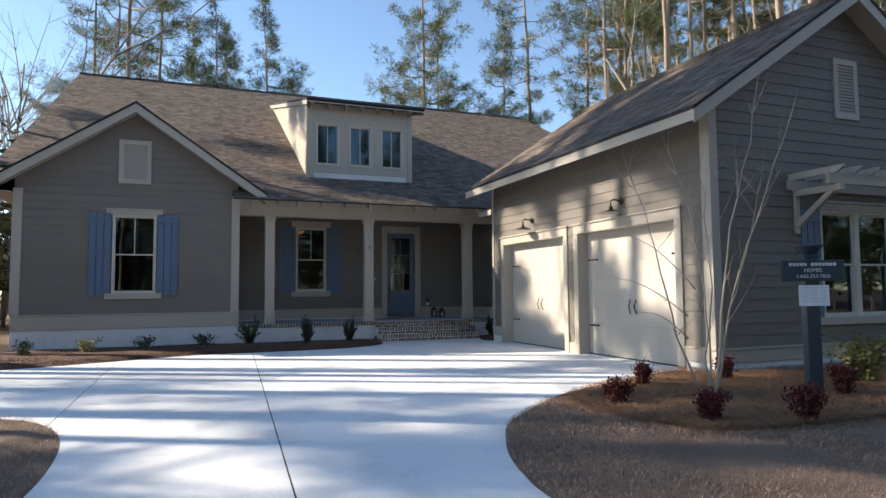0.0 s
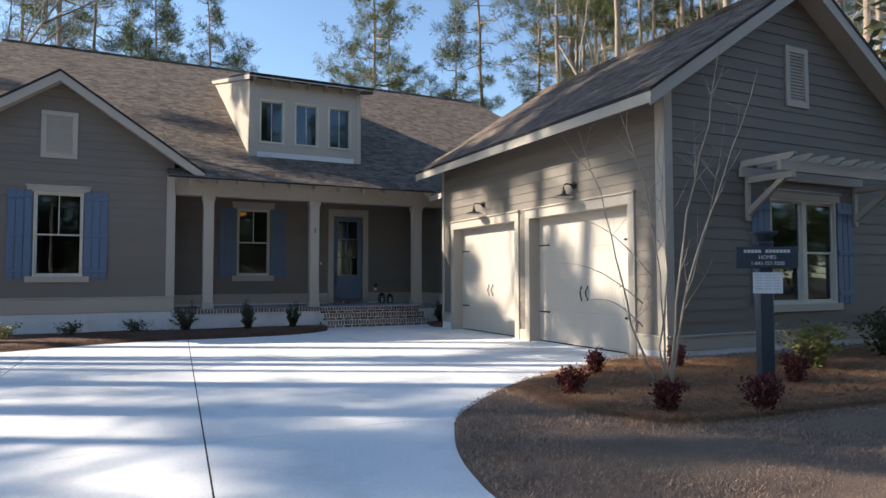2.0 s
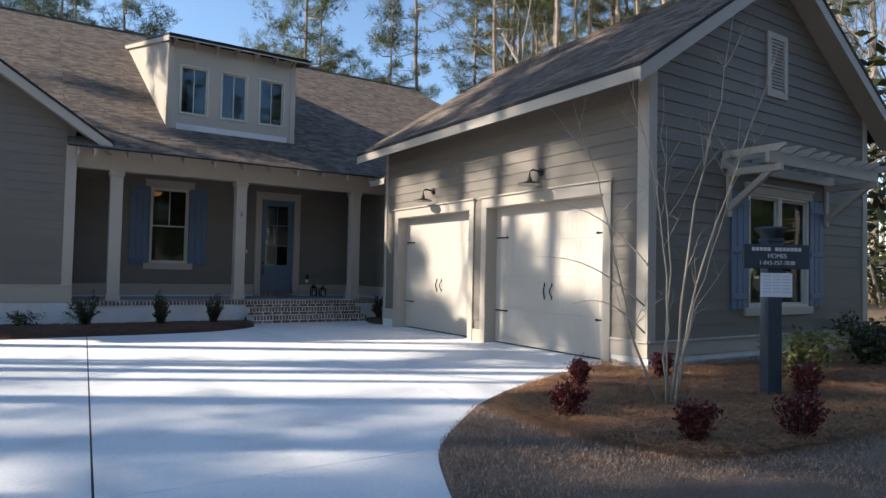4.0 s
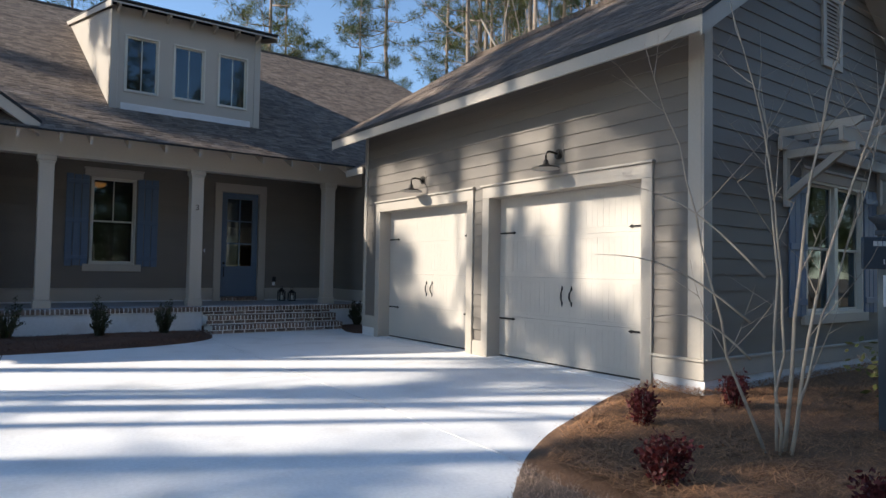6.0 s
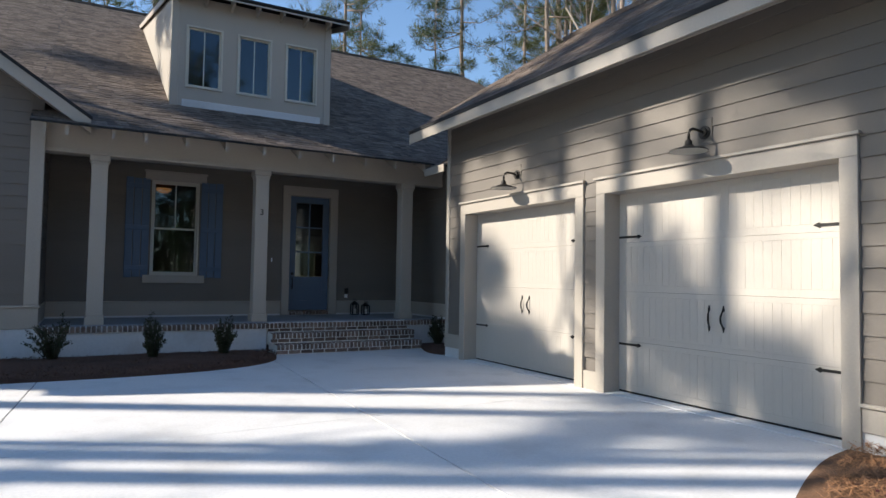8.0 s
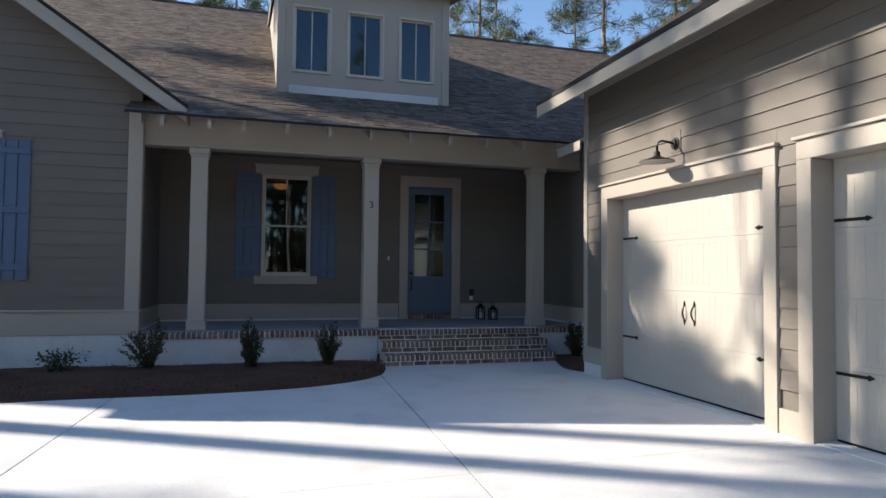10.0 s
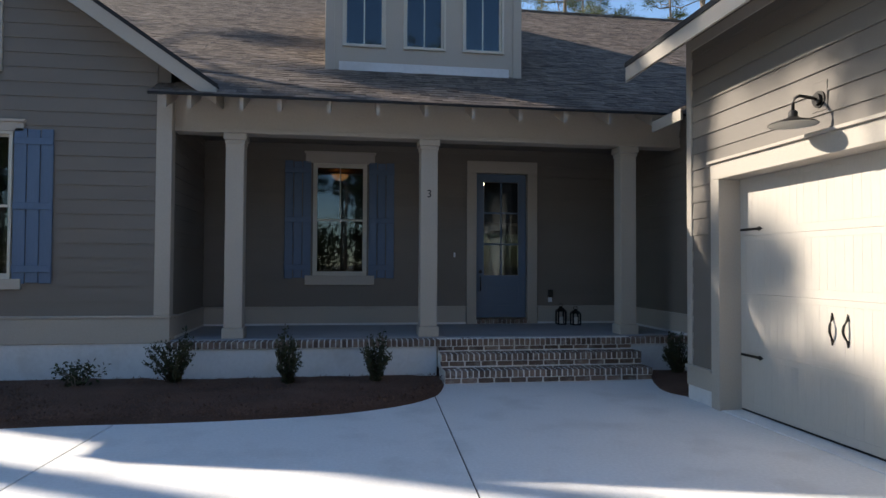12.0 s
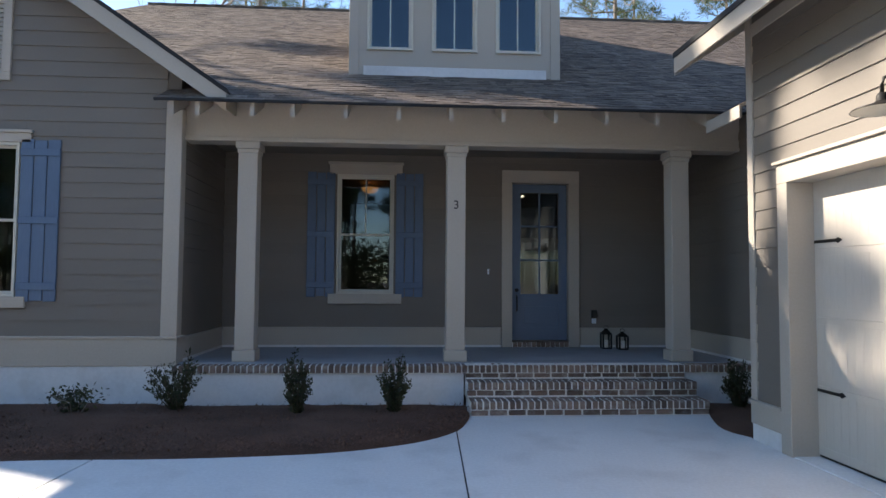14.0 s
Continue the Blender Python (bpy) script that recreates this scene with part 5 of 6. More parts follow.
# ---------------------------------------------------------------- trees
def pine(seed, H, crown, bright, choice=(0, 1, 1, 2, 2), tuft=(0.20, 0.44), fill=7.0, upper=None, tips=0.35, girth=0.0070):
    rnd = random.Random(seed)
    top = thing("pine_tree", (0, 0, 0), "tall pine with a bare trunk and open crown", "pine tree", "pines round the house")
    bm = bmesh.new()
    lean = Vector((rnd.uniform(-0.6, 0.6), rnd.uniform(-0.6, 0.6), 0))
    ax = [lean * (k / 12) ** 2 + Vector((rnd.uniform(-0.06, 0.06), rnd.uniform(-0.06, 0.06), H * k / 12)) for k in range(13)]
    R = H * girth
    tube(bm, ax, [R * (1.15 - 0.95 * k / 12) if k else R * 1.4 for k in range(13)], 8)

    def axis(z):
        f = max(0, min(11.999, z / H * 12))
        i = int(f)
        return ax[i].lerp(ax[i + 1], f - i)
    tufts = []
    z = H * crown
    for k in range(5):
        zz = H * rnd.uniform(0.25, crown)
        a, l = rnd.uniform(0, math.tau), rnd.uniform(0.4, 1.5)
        b0 = axis(zz)
        tube(bm, [b0, b0 + Vector((math.cos(a) * l, math.sin(a) * l, rnd.uniform(-0.2, 0.2)))], [0.03, 0.01], 4)
    while z < H * 0.985:
        f = (z - H * crown) / (H * (1 - crown))
        reach = H * 0.130 * (0.55 + 0.75 * math.sin(min(1, f * 1.15 + 0.12) * math.pi) ** 0.8) * (1.08 - f * 0.72)
        for j in range(rnd.choice(upper if upper and f > 0.17 else choice)):
            a, l = rnd.uniform(0, math.tau), reach * rnd.uniform(0.45, 1.2)
            rise = rnd.uniform(-0.05, 0.35) + 0.5 * f
            b0, d = axis(z), Vector((math.cos(a), math.sin(a), 0))
            pts = [b0 + d * l * t + Vector((0, 0, l * (rise * t * t - 0.12 * math.sin(t * math.pi)))) + Vector((rnd.uniform(-0.1, 0.1), rnd.uniform(-0.1, 0.1), 0)) * t for t in (0, 0.35, 0.7, 1)]
            tube(bm, pts, [0.045, 0.032, 0.02, 0.008], 4)
            n = max(3, int(l * fill))
            for i in range(n):
                t = rnd.uniform(tips, 1.03)
                s = min(2, int(t * 3))
                c = pts[s].lerp(pts[s + 1], min(1, t * 3 - s)) if t < 1 else pts[3]
                side = Vector((-d.y, d.x, 0)) * rnd.uniform(-0.42, 0.42) * l * (0.5 if tips < 0.5 else 0.16) + Vector((0, 0, rnd.uniform(-0.1, 0.32)))
                tufts.append((c + side, rnd.uniform(*tuft)))
        z += rnd.uniform(0.22, 0.42) * (H / 22)
    part("trunk", bm, M_BARK, top, "reddish-brown plated trunk and limbs")
    verts, faces = [], []
    for c, r in tufts:
        for k in range(26):
            w = Vector((rnd.gauss(0, 1), rnd.gauss(0, 1), rnd.gauss(0.35, 0.8))).normalized()
            s = w.cross(Vector((rnd.gauss(0, 1), rnd.gauss(0, 1), rnd.gauss(0, 1)))).normalized() * r * 0.032
            o = len(verts)
            b = c + w * r * 0.1
            verts += [b, b + w * r * 0.55 + s, b + w * r * 1.25, b + w * r * 0.55 - s]
            faces.append((o, o + 1, o + 2, o + 3))
    raw("crown", verts, faces, M_PINE2 if bright else M_PINE, top, "open crown of long needle tufts")
    return top


def bare_tree(seed, H):
    rnd = random.Random(seed)
    top = thing("bare_tree", (0, 0, 0), "slender leafless hardwood at the wood's edge", "bare tree", "leafless trees in the wood")
    bm = bmesh.new()

    def grow(p, d, l, r, depth):
        pts, q = [p], p.copy()
        for i in range(4):
            d = (d + Vector((rnd.gauss(0, 0.10), rnd.gauss(0, 0.10), rnd.gauss(0.04, 0.05)))).normalized()
            q = q + d * l / 4
            pts.append(q.copy())
        tube(bm, pts, [r * (1 - 0.17 * i) for i in range(5)], 5 if depth == 0 else 3)
        if depth < 3:
            for i in range((7, 4, 3)[depth]):
                t = rnd.uniform(0.3, 1) if depth else rnd.uniform(0.35, 1)
                k = min(3, int(t * 4))
                b = pts[k].lerp(pts[k + 1], t * 4 - k)
                a = rnd.uniform(0, math.tau)
                side = (d.cross(Vector((math.cos(a), math.sin(a), 0.2)))).normalized()
                grow(b, (d * 0.75 + side * rnd.uniform(0.4, 0.9)).normalized(), l * rnd.uniform(0.30, 0.48), r * 0.42, depth + 1)
    grow(Vector((0, 0, 0)), Vector((rnd.uniform(-0.05, 0.05), rnd.uniform(-0.05, 0.05), 1)), H, H * 0.0075, 0)
    part("trunk", bm, M_TWIG, top)
    return top


def thicket(seed, H):
    """Green understorey growth: stems and leaf clumps."""
    rnd = random.Random(seed)
    top = thing("understorey_tree", (0, 0, 0), "olive-green understorey tree in the wood", "understorey tree", "understorey trees")
    bm = bmesh.new()
    verts, faces = [], []
    for s in range(5):
        a = rnd.uniform(0, math.tau)
        tip = Vector((math.cos(a) * H * 0.3, math.sin(a) * H * 0.3, H * rnd.uniform(0.7, 1)))
        pts = [tip * t + Vector((0, 0, 0.1 * H * math.sin(t * math.pi))) for t in (0, 0.4, 0.75, 1)]
        tube(bm, pts, [0.05, 0.035, 0.02, 0.008], 4)
        for k in range(170):
            t = rnd.uniform(0.3, 1.0)
            c = tip * t + Vector((rnd.gauss(0, 0.14), rnd.gauss(0, 0.14), rnd.gauss(0, 0.10))) * H
            w = Vector((rnd.gauss(0, 1), rnd.gauss(0, 1), rnd.gauss(0, 0.6))).normalized()
            sd = w.cross(Vector((rnd.gauss(0, 1), rnd.gauss(0, 1), rnd.gauss(0, 1)))).normalized()
            l = rnd.uniform(0.10, 0.22)
            o = len(verts)
            verts += [c, c + w * l + sd * l * 0.45, c + w * 2 * l, c + w * l - sd * l * 0.45]
            faces.append((o, o + 1, o + 2, o + 3))
    part("trunk", bm, M_TWIG, top)
    raw("crown", verts, faces, M_PINE2 if seed % 2 else M_GREEN, top)
    return top


PINES = [pine(11, 22, 0.50, False), pine(12, 24, 0.42, True), pine(13, 21, 0.38, False), pine(14, 25, 0.55, True), pine(15, 20, 0.45, False)]
OPEN = [pine(24, 27, 0.42, False, (0, 1, 1), (0.30, 0.55), 7.0, (1, 1, 2), 0.72, 0.0045), pine(25, 29, 0.42, False, (0, 1, 1), (0.30, 0.55), 7.0, (1, 1, 2), 0.72, 0.0045)]
TALL = [pine(18, 31, 0.70, True), pine(19, 29, 0.66, False), pine(20, 33, 0.74, True)]
YOUNG = [pine(16, 12, 0.12, False), pine(17, 14, 0.18, True)]
BARES = [bare_tree(21, 13), bare_tree(22, 16), bare_tree(23, 11)]
THICK = [thicket(31, 4.5), thicket(32, 6.5)]
stand = random.Random(77)


def plant(protos, x, y, scale=1.0, k=None, used=set()):
    i = stand.randrange(len(protos)) if k is None else k
    p = protos[i]
    m = pose(x, y, -0.1, 0, 0, stand.uniform(0, 360)) @ Matrix.Scale(scale, 4)
    if (p.name, 0) not in used:
        used.add((p.name, 0))
        p.matrix_basis = m
        return p
    s, p.scale = p.scale.copy(), (1, 1, 1)
    c = copy_thing(p, m)
    p.scale = s
    return c


# pines that stand behind the house, one by one
for x, y, k, s in PINE_SPOTS:
    if x > 25:
        plant(TALL, x, y, s * 0.95)
    else:
        plant(PINES, x, y, s * 1.2, k)
# the wood: right behind the garage, far back, and on the sunny side
for n in range(60):
    x, y = stand.uniform(24, 64), stand.uniform(26, 60)
    if (x + 7) / (y + 7.3) > 0.74:
        plant(TALL, x, y, stand.uniform(0.85, 1.2))
for n in range(14):
    plant(TALL, stand.uniform(12, 40), stand.uniform(6, 28), stand.uniform(0.85, 1.05))
for n in range(20):
    plant(BARES, stand.uniform(15, 45), stand.uniform(4, 19), stand.uniform(0.8, 1.4))
for n in range(14):
    plant(THICK, stand.uniform(16, 50), stand.uniform(6, 40), stand.uniform(0.7, 1.5))
for n in range(12):
    plant(THICK, stand.uniform(-50, -16), stand.uniform(26, 60), stand.uniform(0.8, 1.5))
for n in range(14):
    plant(BARES, stand.uniform(-45, -15), stand.uniform(22, 55), stand.uniform(0.7, 1.2))
# pines between the sun and the drive
for x, y, k, s in SUN_PINES:
    plant(PINES, x, y, s * 1.2, k)
for x, y, k, s in OPEN_PINES:
    plant(OPEN, x, y, s, k)
for n in range(18):
    plant(BARES, stand.uniform(13, 40), stand.uniform(3, 20), stand.uniform(0.8, 1.3))
for n in range(12):
    plant(THICK, stand.uniform(14, 42), stand.uniform(3, 22), stand.uniform(0.8, 1.5))
for n in range(9):
    plant(THICK, stand.uniform(-19, -13.5), stand.uniform(22, 36), stand.uniform(0.8, 1.5))
for n in range(6):
    plant(BARES, stand.uniform(-20, -13.5), stand.uniform(20, 38), stand.uniform(0.5, 0.9))
for n in range(45):
    plant(THICK, stand.uniform(-48, 42), stand.uniform(-38, -24), stand.uniform(0.8, 1.4))
# the wood across the street and beside the plot, seen only in the panes
for n in range(90):
    y = stand.uniform(-44, -24)
    plant(PINES, stand.uniform(-48, 42), y, (5.4 + 0.33 * (10.6 - y)) / 22 * stand.uniform(0.9, 1.05), stand.choice((1, 2, 2, 4)))
for n in range(52):
    plant(YOUNG, stand.uniform(-50, 42), stand.uniform(-42, -22), stand.uniform(0.8, 1.1))
for n in range(8):
    plant(PINES, stand.uniform(-62, -40), stand.uniform(-25, 30), stand.uniform(0.8, 1.05))
for n in range(8):
    plant(YOUNG, stand.uniform(-60, -38), stand.uniform(-25, 30), stand.uniform(0.7, 1.2))
for n in range(26):
    plant(YOUNG, stand.uniform(16, 45), stand.uniform(-30, -8), stand.uniform(0.7, 1.2))


# ---------------------------------------------------------------- shrubs and the young tree
def leafy(name, x, y, h, spread, stems, leaf, count, material, label, category, group, seed, z=0.05, up=0.8, stem_mat=None, loose=0.9, cone=0.0):
    rnd = random.Random(seed)
    top = thing(name, (x, y, z), label, category, group)
    verts, faces = [], []
    for s in range(stems):
        bm = bmesh.new()
        a, sp = rnd.uniform(0, math.tau), spread * rnd.uniform(0.3, 1)
        hh = h * rnd.uniform(0.65, 1.0) * (1 - cone * max(0, sp / spread - 0.3))
        base = Vector((x, y, z)) + Vector((math.cos(a), math.sin(a), 0)) * 0.02
        tip = Vector((x + math.cos(a) * sp, y + math.sin(a) * sp, z + hh))
        mid = base.lerp(tip, 0.5) + Vector((rnd.gauss(0, 0.02), rnd.gauss(0, 0.02), 0.03))
        tube(bm, [base - Vector((0, 0, 0.06)), mid, tip], [0.007, 0.005, 0.003], 4)
        part("stem", bm, stem_mat or M_TWIG, top)
        for k in range(count // stems):
            t = rnd.uniform(0.02, 1.04) ** (1.0 + cone * 0.3)
            c = (base.lerp(mid, t * 2) if t < 0.5 else mid.lerp(tip, t * 2 - 1)) + Vector((rnd.gauss(0, 1), rnd.gauss(0, 1), rnd.gauss(0, 0.7))) * leaf * loose
            w = Vector((rnd.gauss(0, 1), rnd.gauss(0, 1), rnd.gauss(up, 0.6))).normalized()
            sd = w.cross(Vector((rnd.gauss(0, 1), rnd.gauss(0, 1), rnd.gauss(0, 1)))).normalized()
            l = leaf * rnd.uniform(0.6, 1.3)
            o = len(verts)
            verts += [c, c + w * l * 0.5 + sd * l * 0.26, c + w * l, c + w * l * 0.5 - sd * l * 0.26]
            faces.append((o, o + 1, o + 2, o + 3))
    raw("foliage", verts, faces, material, top)
    return top


for i, (x, y, h, s) in enumerate(NANDINAS):
    leafy("nandina_shrub", x, y, h, s, 13, 0.040, 1300, M_RED, "dark red nandina shrub in the pine straw", "shrub", "red nandina shrubs", 40 + i)
for i, (x, y, h, s) in enumerate(HOLLIES):
    leafy("upright_shrub", x, y, h, s, 26, 0.036, 2400, M_GREEN, "small dark green upright shrub in the mulch bed", "shrub", "upright shrubs before the porch", 60 + i, up=1.3, loose=0.5, cone=0.85, stem_mat=M_SHOOT)
for i, (x, y, h, s) in enumerate(LOWSHRUBS):
    leafy("low_shrub", x, y, h, s, 10, 0.055, 360, M_YELLOW if i in (1,) else M_GREEN, "low yellow-green shrub in the mulch bed" if i == 1 else "low dark green shrub in the mulch bed", "shrub", "low shrubs along the wing", 80 + i, up=0.4)
for i, (x, y, h, s) in enumerate(GREENS):
    leafy("variegated_shrub", x, y, h, s, 22, 0.085, 900, M_YELLOW if i == 0 else M_GREEN, "bushy shrub with yellow-green leaves by the garage wall" if i == 0 else "bushy dark green shrub by the garage wall", "shrub", "shrubs by the garage wall", 95 + i, up=0.4)


def crape_myrtle(x, y, seed=5):
    rnd = random.Random(seed)
    top = thing("crape_myrtle", (x, y, 0.03), "leafless young multi-stem crape myrtle with pale bark", "young tree")

    def branch(bm, p, d, l, r, curl, n=7):
        pts, rad = [p], [r]
        for i in range(n):
            d = (d + Vector((rnd.gauss(0, 0.06), rnd.gauss(0, 0.06), 0)) + curl).normalized()
            p = p + d * l / n
            pts.append(p)
            rad.append(r * (1 - 0.82 * (i + 1) / n))
        tube(bm, pts, rad, 6 if r > 0.012 else 4)
        return pts
    across, deep = Vector((0.88, -0.47, 0)), Vector((0.47, 0.88, 0))
    for lean, back, H, r, bow in MYRTLE_STEMS:
        bm = bmesh.new()
        foot = Vector((x, y, -0.03)) + across * lean * 0.06 + deep * back * 0.15
        ph = rnd.uniform(0, 6)
        pts = []
        for k in range(13):
            t = k / 12
            kink = Vector((rnd.gauss(0, 0.012), rnd.gauss(0, 0.012), 0)) * min(1, k)
            pts.append(foot + across * (lean * t ** bow + 0.05 * math.sin(t * 7 + ph) * t) + deep * back * t + Vector((0, 0, H * t)) + kink)
        tube(bm, pts, [r * (1 - 0.84 * k / 12) for k in range(13)], 6)
        for k in range(6):
            i = rnd.randrange(3, 12)
            a = rnd.uniform(0, math.tau)
            q = branch(bm, pts[i], Vector((math.cos(a) * 0.8, math.sin(a) * 0.8, rnd.uniform(0.7, 1.5))), rnd.uniform(0.35, 0.85), r * 0.30, Vector((0, 0, 0.05)), 5)
            for j in range(2):
                a = rnd.uniform(0, math.tau)
                branch(bm, q[rnd.randrange(2, 5)], Vector((math.cos(a), math.sin(a), 0.6)), rnd.uniform(0.15, 0.38), r * 0.15, Vector((0, 0, 0.05)), 3)
        part("stem", bm, M_MYRTLE, top)
    for ex, ey, z0, tx, ty, tz in MYRTLE_ARMS:
        bm = bmesh.new()
        a, b = Vector((x + ex, y + ey, z0)), Vector((tx, ty, tz))
        pts = [a.lerp(b, t) + Vector((0, 0, 0.14 * math.sin(t * math.pi))) for t in [i / 7 for i in range(8)]]
        tube(bm, pts, [0.009 * (1 - 0.8 * i / 7) for i in range(8)], 5)
        part("branch", bm, M_MYRTLE, top)


crape_myrtle(*MYRTLE)

# ---------------------------------------------------------------- sign post and pergola hood
SX, SY, SA = SIGN
sp = thing("sign_post", (SX, SY, 0.0), "dark blue square sign post with a name board", "sign post")
turn = pose(SX, SY, 0, 0, 0, SA)


def turned(bm):
    bm.transform(turn)
    return bm


part("post", turned(lump(-0.075, 0.075, -0.075, 0.075, -0.05, 1.62, 0.006)), M_POST, sp)
part("collar", turned(lump(-0.088, 0.088, -0.088, 0.088, 1.60, 1.64, 0.006)), M_POST, sp)
bm = bmesh.new()
lathe(bm, [(0.10, 1.64), (0.12, 1.69), (0.165, 1.735), (0.165, 1.755), (0.0, 1.765)], (0, 0, 0), 4)
bmesh.ops.rotate(bm, verts=bm.verts, cent=(0, 0, 0), matrix=Matrix.Rotation(radians(45), 3, "Z"))
part("cap", turned(bm), M_POST, sp, "flared post cap")
board = part("name_board", turned(lump(-0.345, 0.345, -0.105, -0.077, 1.33, 1.575, 0.006)), M_POST, sp, "dark blue name board with pale lettering")
for x0, x1, n in ((-0.26, -0.06, 5), (-0.02, 0.26, 7)):
    w = (x1 - x0) / n
    for k in range(n):
        part("lettering_bar", turned(lump(x0 + k * w, x0 + (k + 0.78) * w, -0.109, -0.104, 1.507, 1.543, 0)), M_SIGNLETTER, board)
lettering("HOMES", 0.060, turn @ pose(0.0, -0.108, 1.455, 90), M_SIGNLETTER, board, "lettering")
lettering("1-843-757-7030", 0.058, turn @ pose(0.0, -0.108, 1.385, 90), M_SIGNLETTER, board, "lettering")
paper = thing("paper_notice", tuple(turn @ Vector((0.02, -0.08, 1.08))), "white paper notice fixed to the sign post", "notice")
part("sheet", turned(lump(-0.155, 0.175, -0.083, -0.078, 1.045, 1.285, 0)), M_PAPER, paper)
bm = bmesh.new()
for k in range(6):
    for j in range(3):
        box(bm, -0.13 + j * 0.10, -0.05 + j * 0.10, -0.0845, -0.0832, 1.25 - k * 0.032, 1.262 - k * 0.032)
part("print", turned(bm), M_INK, paper, "rows of faint unreadable print")

hood = thing("window_pergola", (3.03, 0.0, 2.12), "taupe timber pergola hood over the garage window", "pergola hood")
PY = -0.72
for x in (1.68, 4.38):
    part("wall_cleat", FRONT.slab(x - 0.045, x + 0.045, 2.10, 2.84, 0.022, 0.07, 0.006), M_TRIM, hood)
    part("bracket_arm", lump(x - 0.045, x + 0.045, PY - 0.10, -0.07, 2.68, 2.78, 0.006), M_TRIM, hood)
    bm = bmesh.new()
    Plane((x, 0, 0), (0, 1, 0), (-1, 0, 0)).poly(bm, [(-0.07, 2.18), (-0.07, 2.30), (PY + 0.14, 2.68), (PY + 0.02, 2.68)], -0.035, 0.035)
    part("brace", bm, M_TRIM, hood)
part("front_beam", lump(1.50, 4.56, PY - 0.03, PY + 0.03, 2.78, 2.95, 0.008), M_TRIM, hood)
part("back_beam", lump(1.50, 4.56, -0.085, -0.025, 2.78, 2.93, 0.008), M_TRIM, hood)
for k in range(9):
    x = 1.56 + k * 0.367
    bm = bmesh.new()
    Plane((x, 0, 0), (0, 1, 0), (-1, 0, 0)).poly(bm, [(PY - 0.22, 2.99), (PY - 0.22, 3.03), (-0.03, 3.03), (-0.03, 2.93), (PY - 0.12, 2.93)], -0.022, 0.022)
    part("rafter", bm, M_TRIM, hood)

# ---------------------------------------------------------------- loose ground cover
litter("pine_straw_needles", STRAW, (-4.0, 6.5, -3.4, 0.8), 60000, 0.13, 0.004, 0.04, 0.04, M_NEEDLE, "loose orange-brown pine needles", "pine straw", 1, base=0.045, keep=lambda x, y: inside(x - 0.11, y + 0.11, STRAW) or y > -0.15 and x > 0.1)
litter("grass_blades", LAWN_R, (-5.2, 3.5, -7.0, -0.8), 130000, 0.036, 0.0026, 0.036, 0.012, M_BLADE, "short tan blades of dormant grass", "grass", 2, base=0.02)
litter("grass_blades", LAWN_L, (-12.0, -8.0, -7.0, 0.7), 45000, 0.036, 0.0026, 0.036, 0.012, M_BLADE, "short tan blades of dormant grass", "grass", 3, base=0.02)
litter("mulch_chips", BED, (-12.0, -2.4, 4.6, 9.2), 30000, 0.05, 0.008, 0.03, 0.035, M_CHIP, "loose shredded mulch pieces", "mulch", 4, base=0.035, keep=lambda x, y: y < (8.95 if x < -6.05 else 8.84))

# ---------------------------------------------------------------- brick steps, last
steps = thing("brick_steps", (-1.18, 8.8, 0), "weathered red-brown brick steps with pale mortar", "steps", kind="structure")
BX0, BX1 = -2.60, 0.12
RISE = 0.163
STEP_Y = (8.44, 8.75, EDGE_Y)


def brick_mesh(l, w, h):
    bm = lump(-l / 2, l / 2, -w / 2, w / 2, -h / 2, h / 2, 0.005)
    me = bpy.data.meshes.new("brick")
    bm.to_mesh(me)
    bm.free()
    me.materials.append(M_BRICK)
    return me


HALF = brick_mesh(0.092, 0.09, 0.058)
STRETCH, ROWLOCK = brick_mesh(0.187, 0.09, 0.054), brick_mesh(0.054, 0.20, 0.086)
bk = random.Random(9)


def lay(me, parent, x, y, z):
    ob = new("brick", me)
    hang(ob, parent)
    ob.matrix_basis = pose(x + bk.uniform(-0.002, 0.002), y + bk.uniform(-0.003, 0.003), z + bk.uniform(-0.002, 0.002), bk.uniform(-0.6, 0.6), bk.uniform(-0.6, 0.6), bk.uniform(-0.8, 0.8))


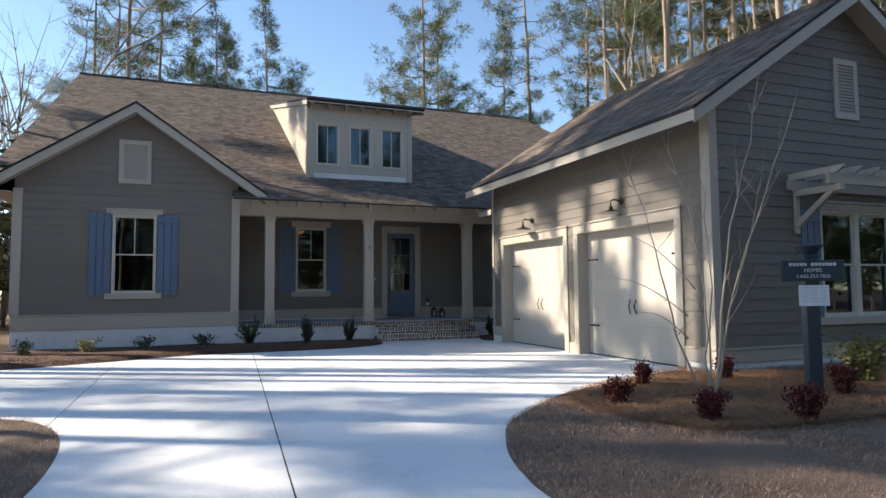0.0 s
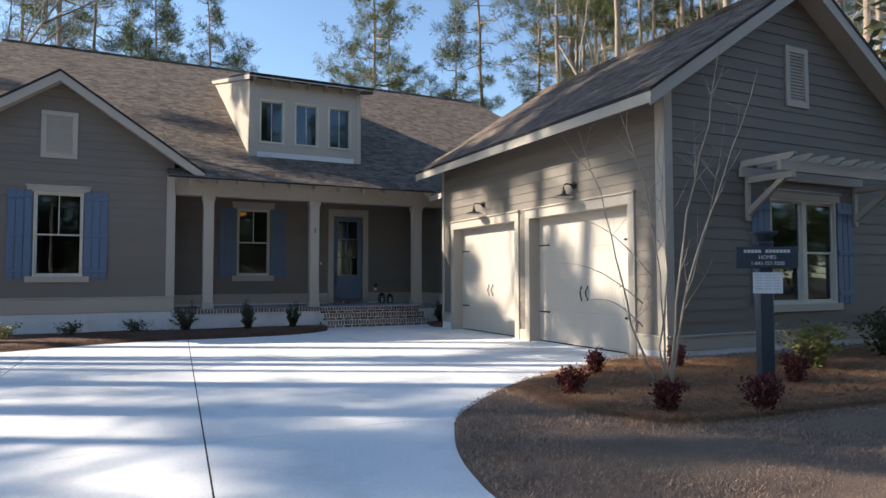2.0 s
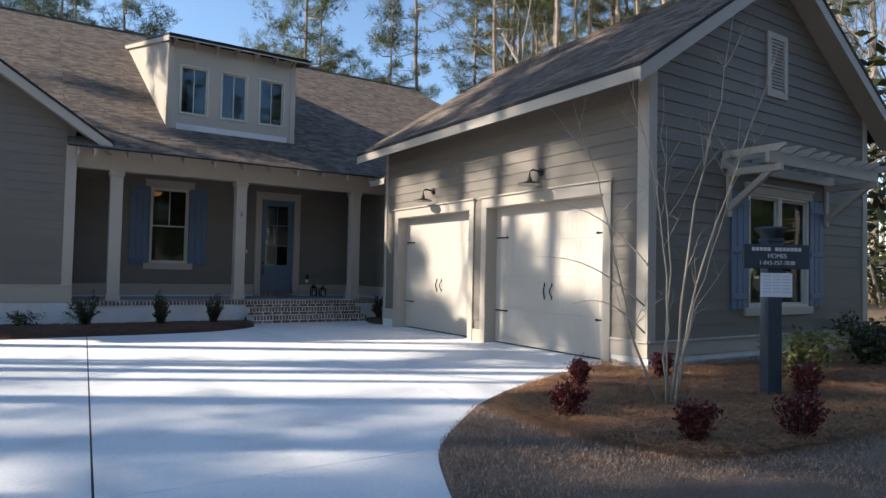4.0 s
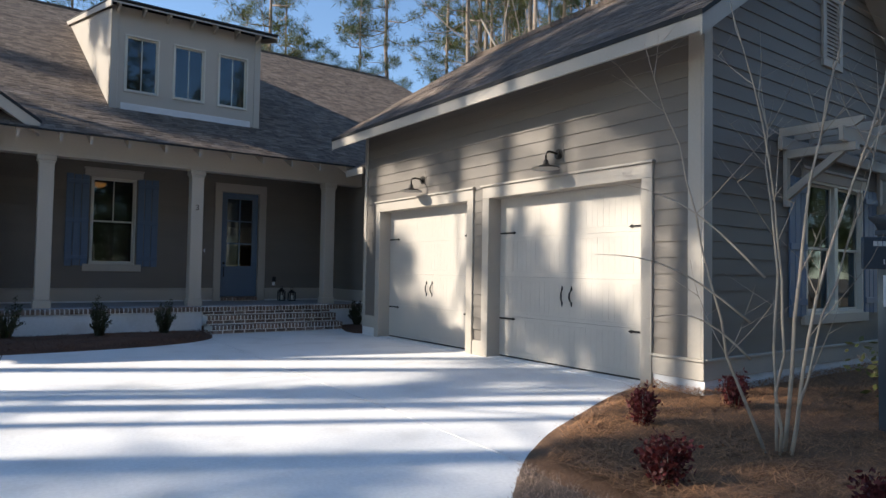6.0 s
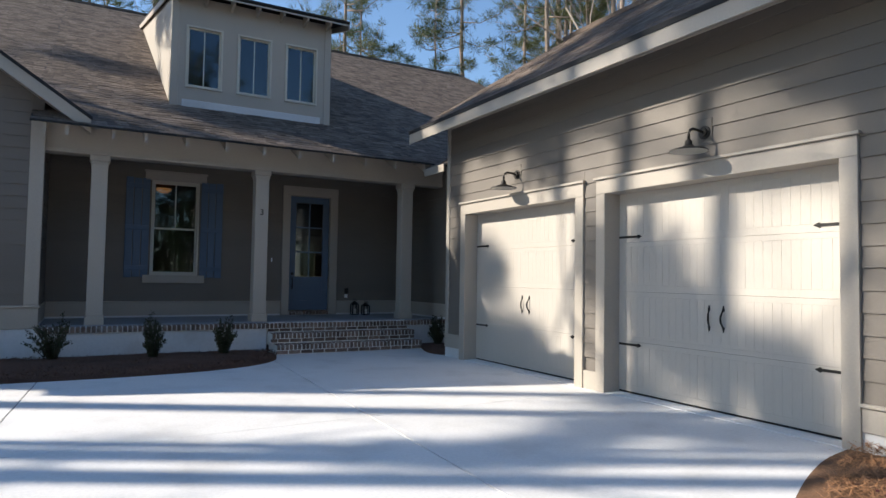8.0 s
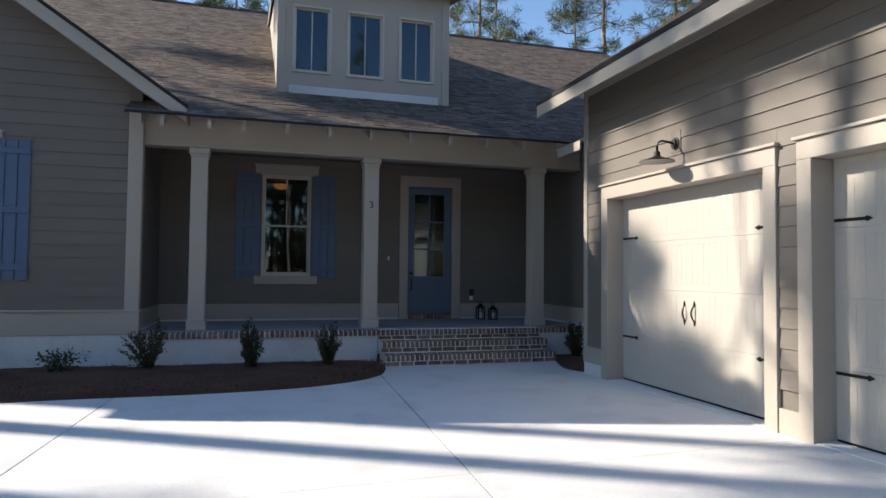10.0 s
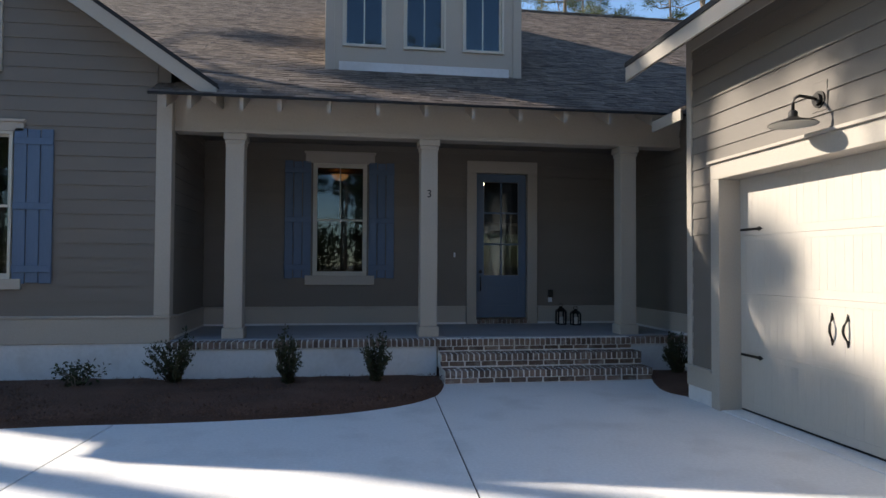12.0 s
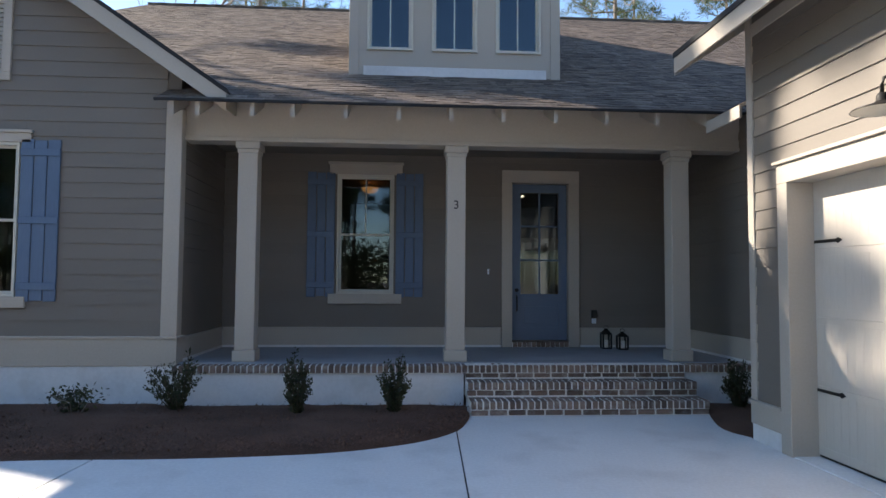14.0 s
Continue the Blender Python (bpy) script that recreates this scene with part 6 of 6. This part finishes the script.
for i, y in enumerate(STEP_Y):
    z = i * RISE
    y2 = STEP_Y[i + 1] if i < 2 else EDGE_Y + 0.20
    part("mortar_bed", lump(BX0 + 0.008, BX1 - 0.008, y + 0.030, y2 + 0.25, z - 0.05, z + RISE - 0.008, 0), M_MORTAR, steps, "pale mortar")
    if i < 2:
        part("mortar_bed", lump(BX0 + 0.006, BX1 - 0.006, y + 0.008, y + 0.20, z + 0.070, z + RISE - 0.006, 0), M_MORTAR, steps, "pale mortar")
    n = 13
    w = (BX1 - BX0) / n
    for k in range(n + (i % 2)):
        x = BX0 + (k + (0.5 if i % 2 == 0 else 0.0)) * w
        if BX0 + 0.06 < x < BX1 - 0.06:
            lay(STRETCH, steps, x, y + 0.062, z + 0.036)
        else:
            lay(HALF, steps, x + (0.052 if x < -1 else -0.052), y + 0.062, z + 0.036)
    m = 38
    for k in range(m):
        x = BX0 + (k + 0.5) * (BX1 - BX0) / m
        if i < 2:
            lay(ROWLOCK, steps, x, y + 0.10, z + 0.119)
    if i < 2:
        for k in range(n):
            lay(STRETCH, steps, BX0 + (k + 0.5) * w, y + 0.25, z + 0.132)
edge = thing("brick_edging", (-2.5, EDGE_Y, 0.38), "rowlock brick edging along the porch floor", "brick edging", kind="structure")
part("mortar_bed", lump(WING_R + 0.02, END_X, EDGE_Y + 0.012, EDGE_Y + 0.19, 0.383, 0.474, 0), M_MORTAR, edge, "pale mortar")
x = WING_R + 0.06
while x < END_X - 0.03:
    lay(ROWLOCK, edge, x, EDGE_Y + 0.095, 0.436)
    x += 0.0721
sill_me = brick_mesh(0.062, 0.12, 0.075)
sl = thing("door_brick_sill", (-1.22, BACK_Y, FLOOR_Z), "row of brick under the front door", "door sill", kind="structure")
part("mortar_bed", lump(-1.66, -0.78, BACK_Y - 0.05, BACK_Y + 0.06, FLOOR_Z, FLOOR_Z + 0.07, 0), M_MORTAR, sl, "pale mortar")
for k in range(12):
    lay(sill_me, sl, -1.62 + k * 0.0727, BACK_Y - 0.01, FLOOR_Z + 0.043)
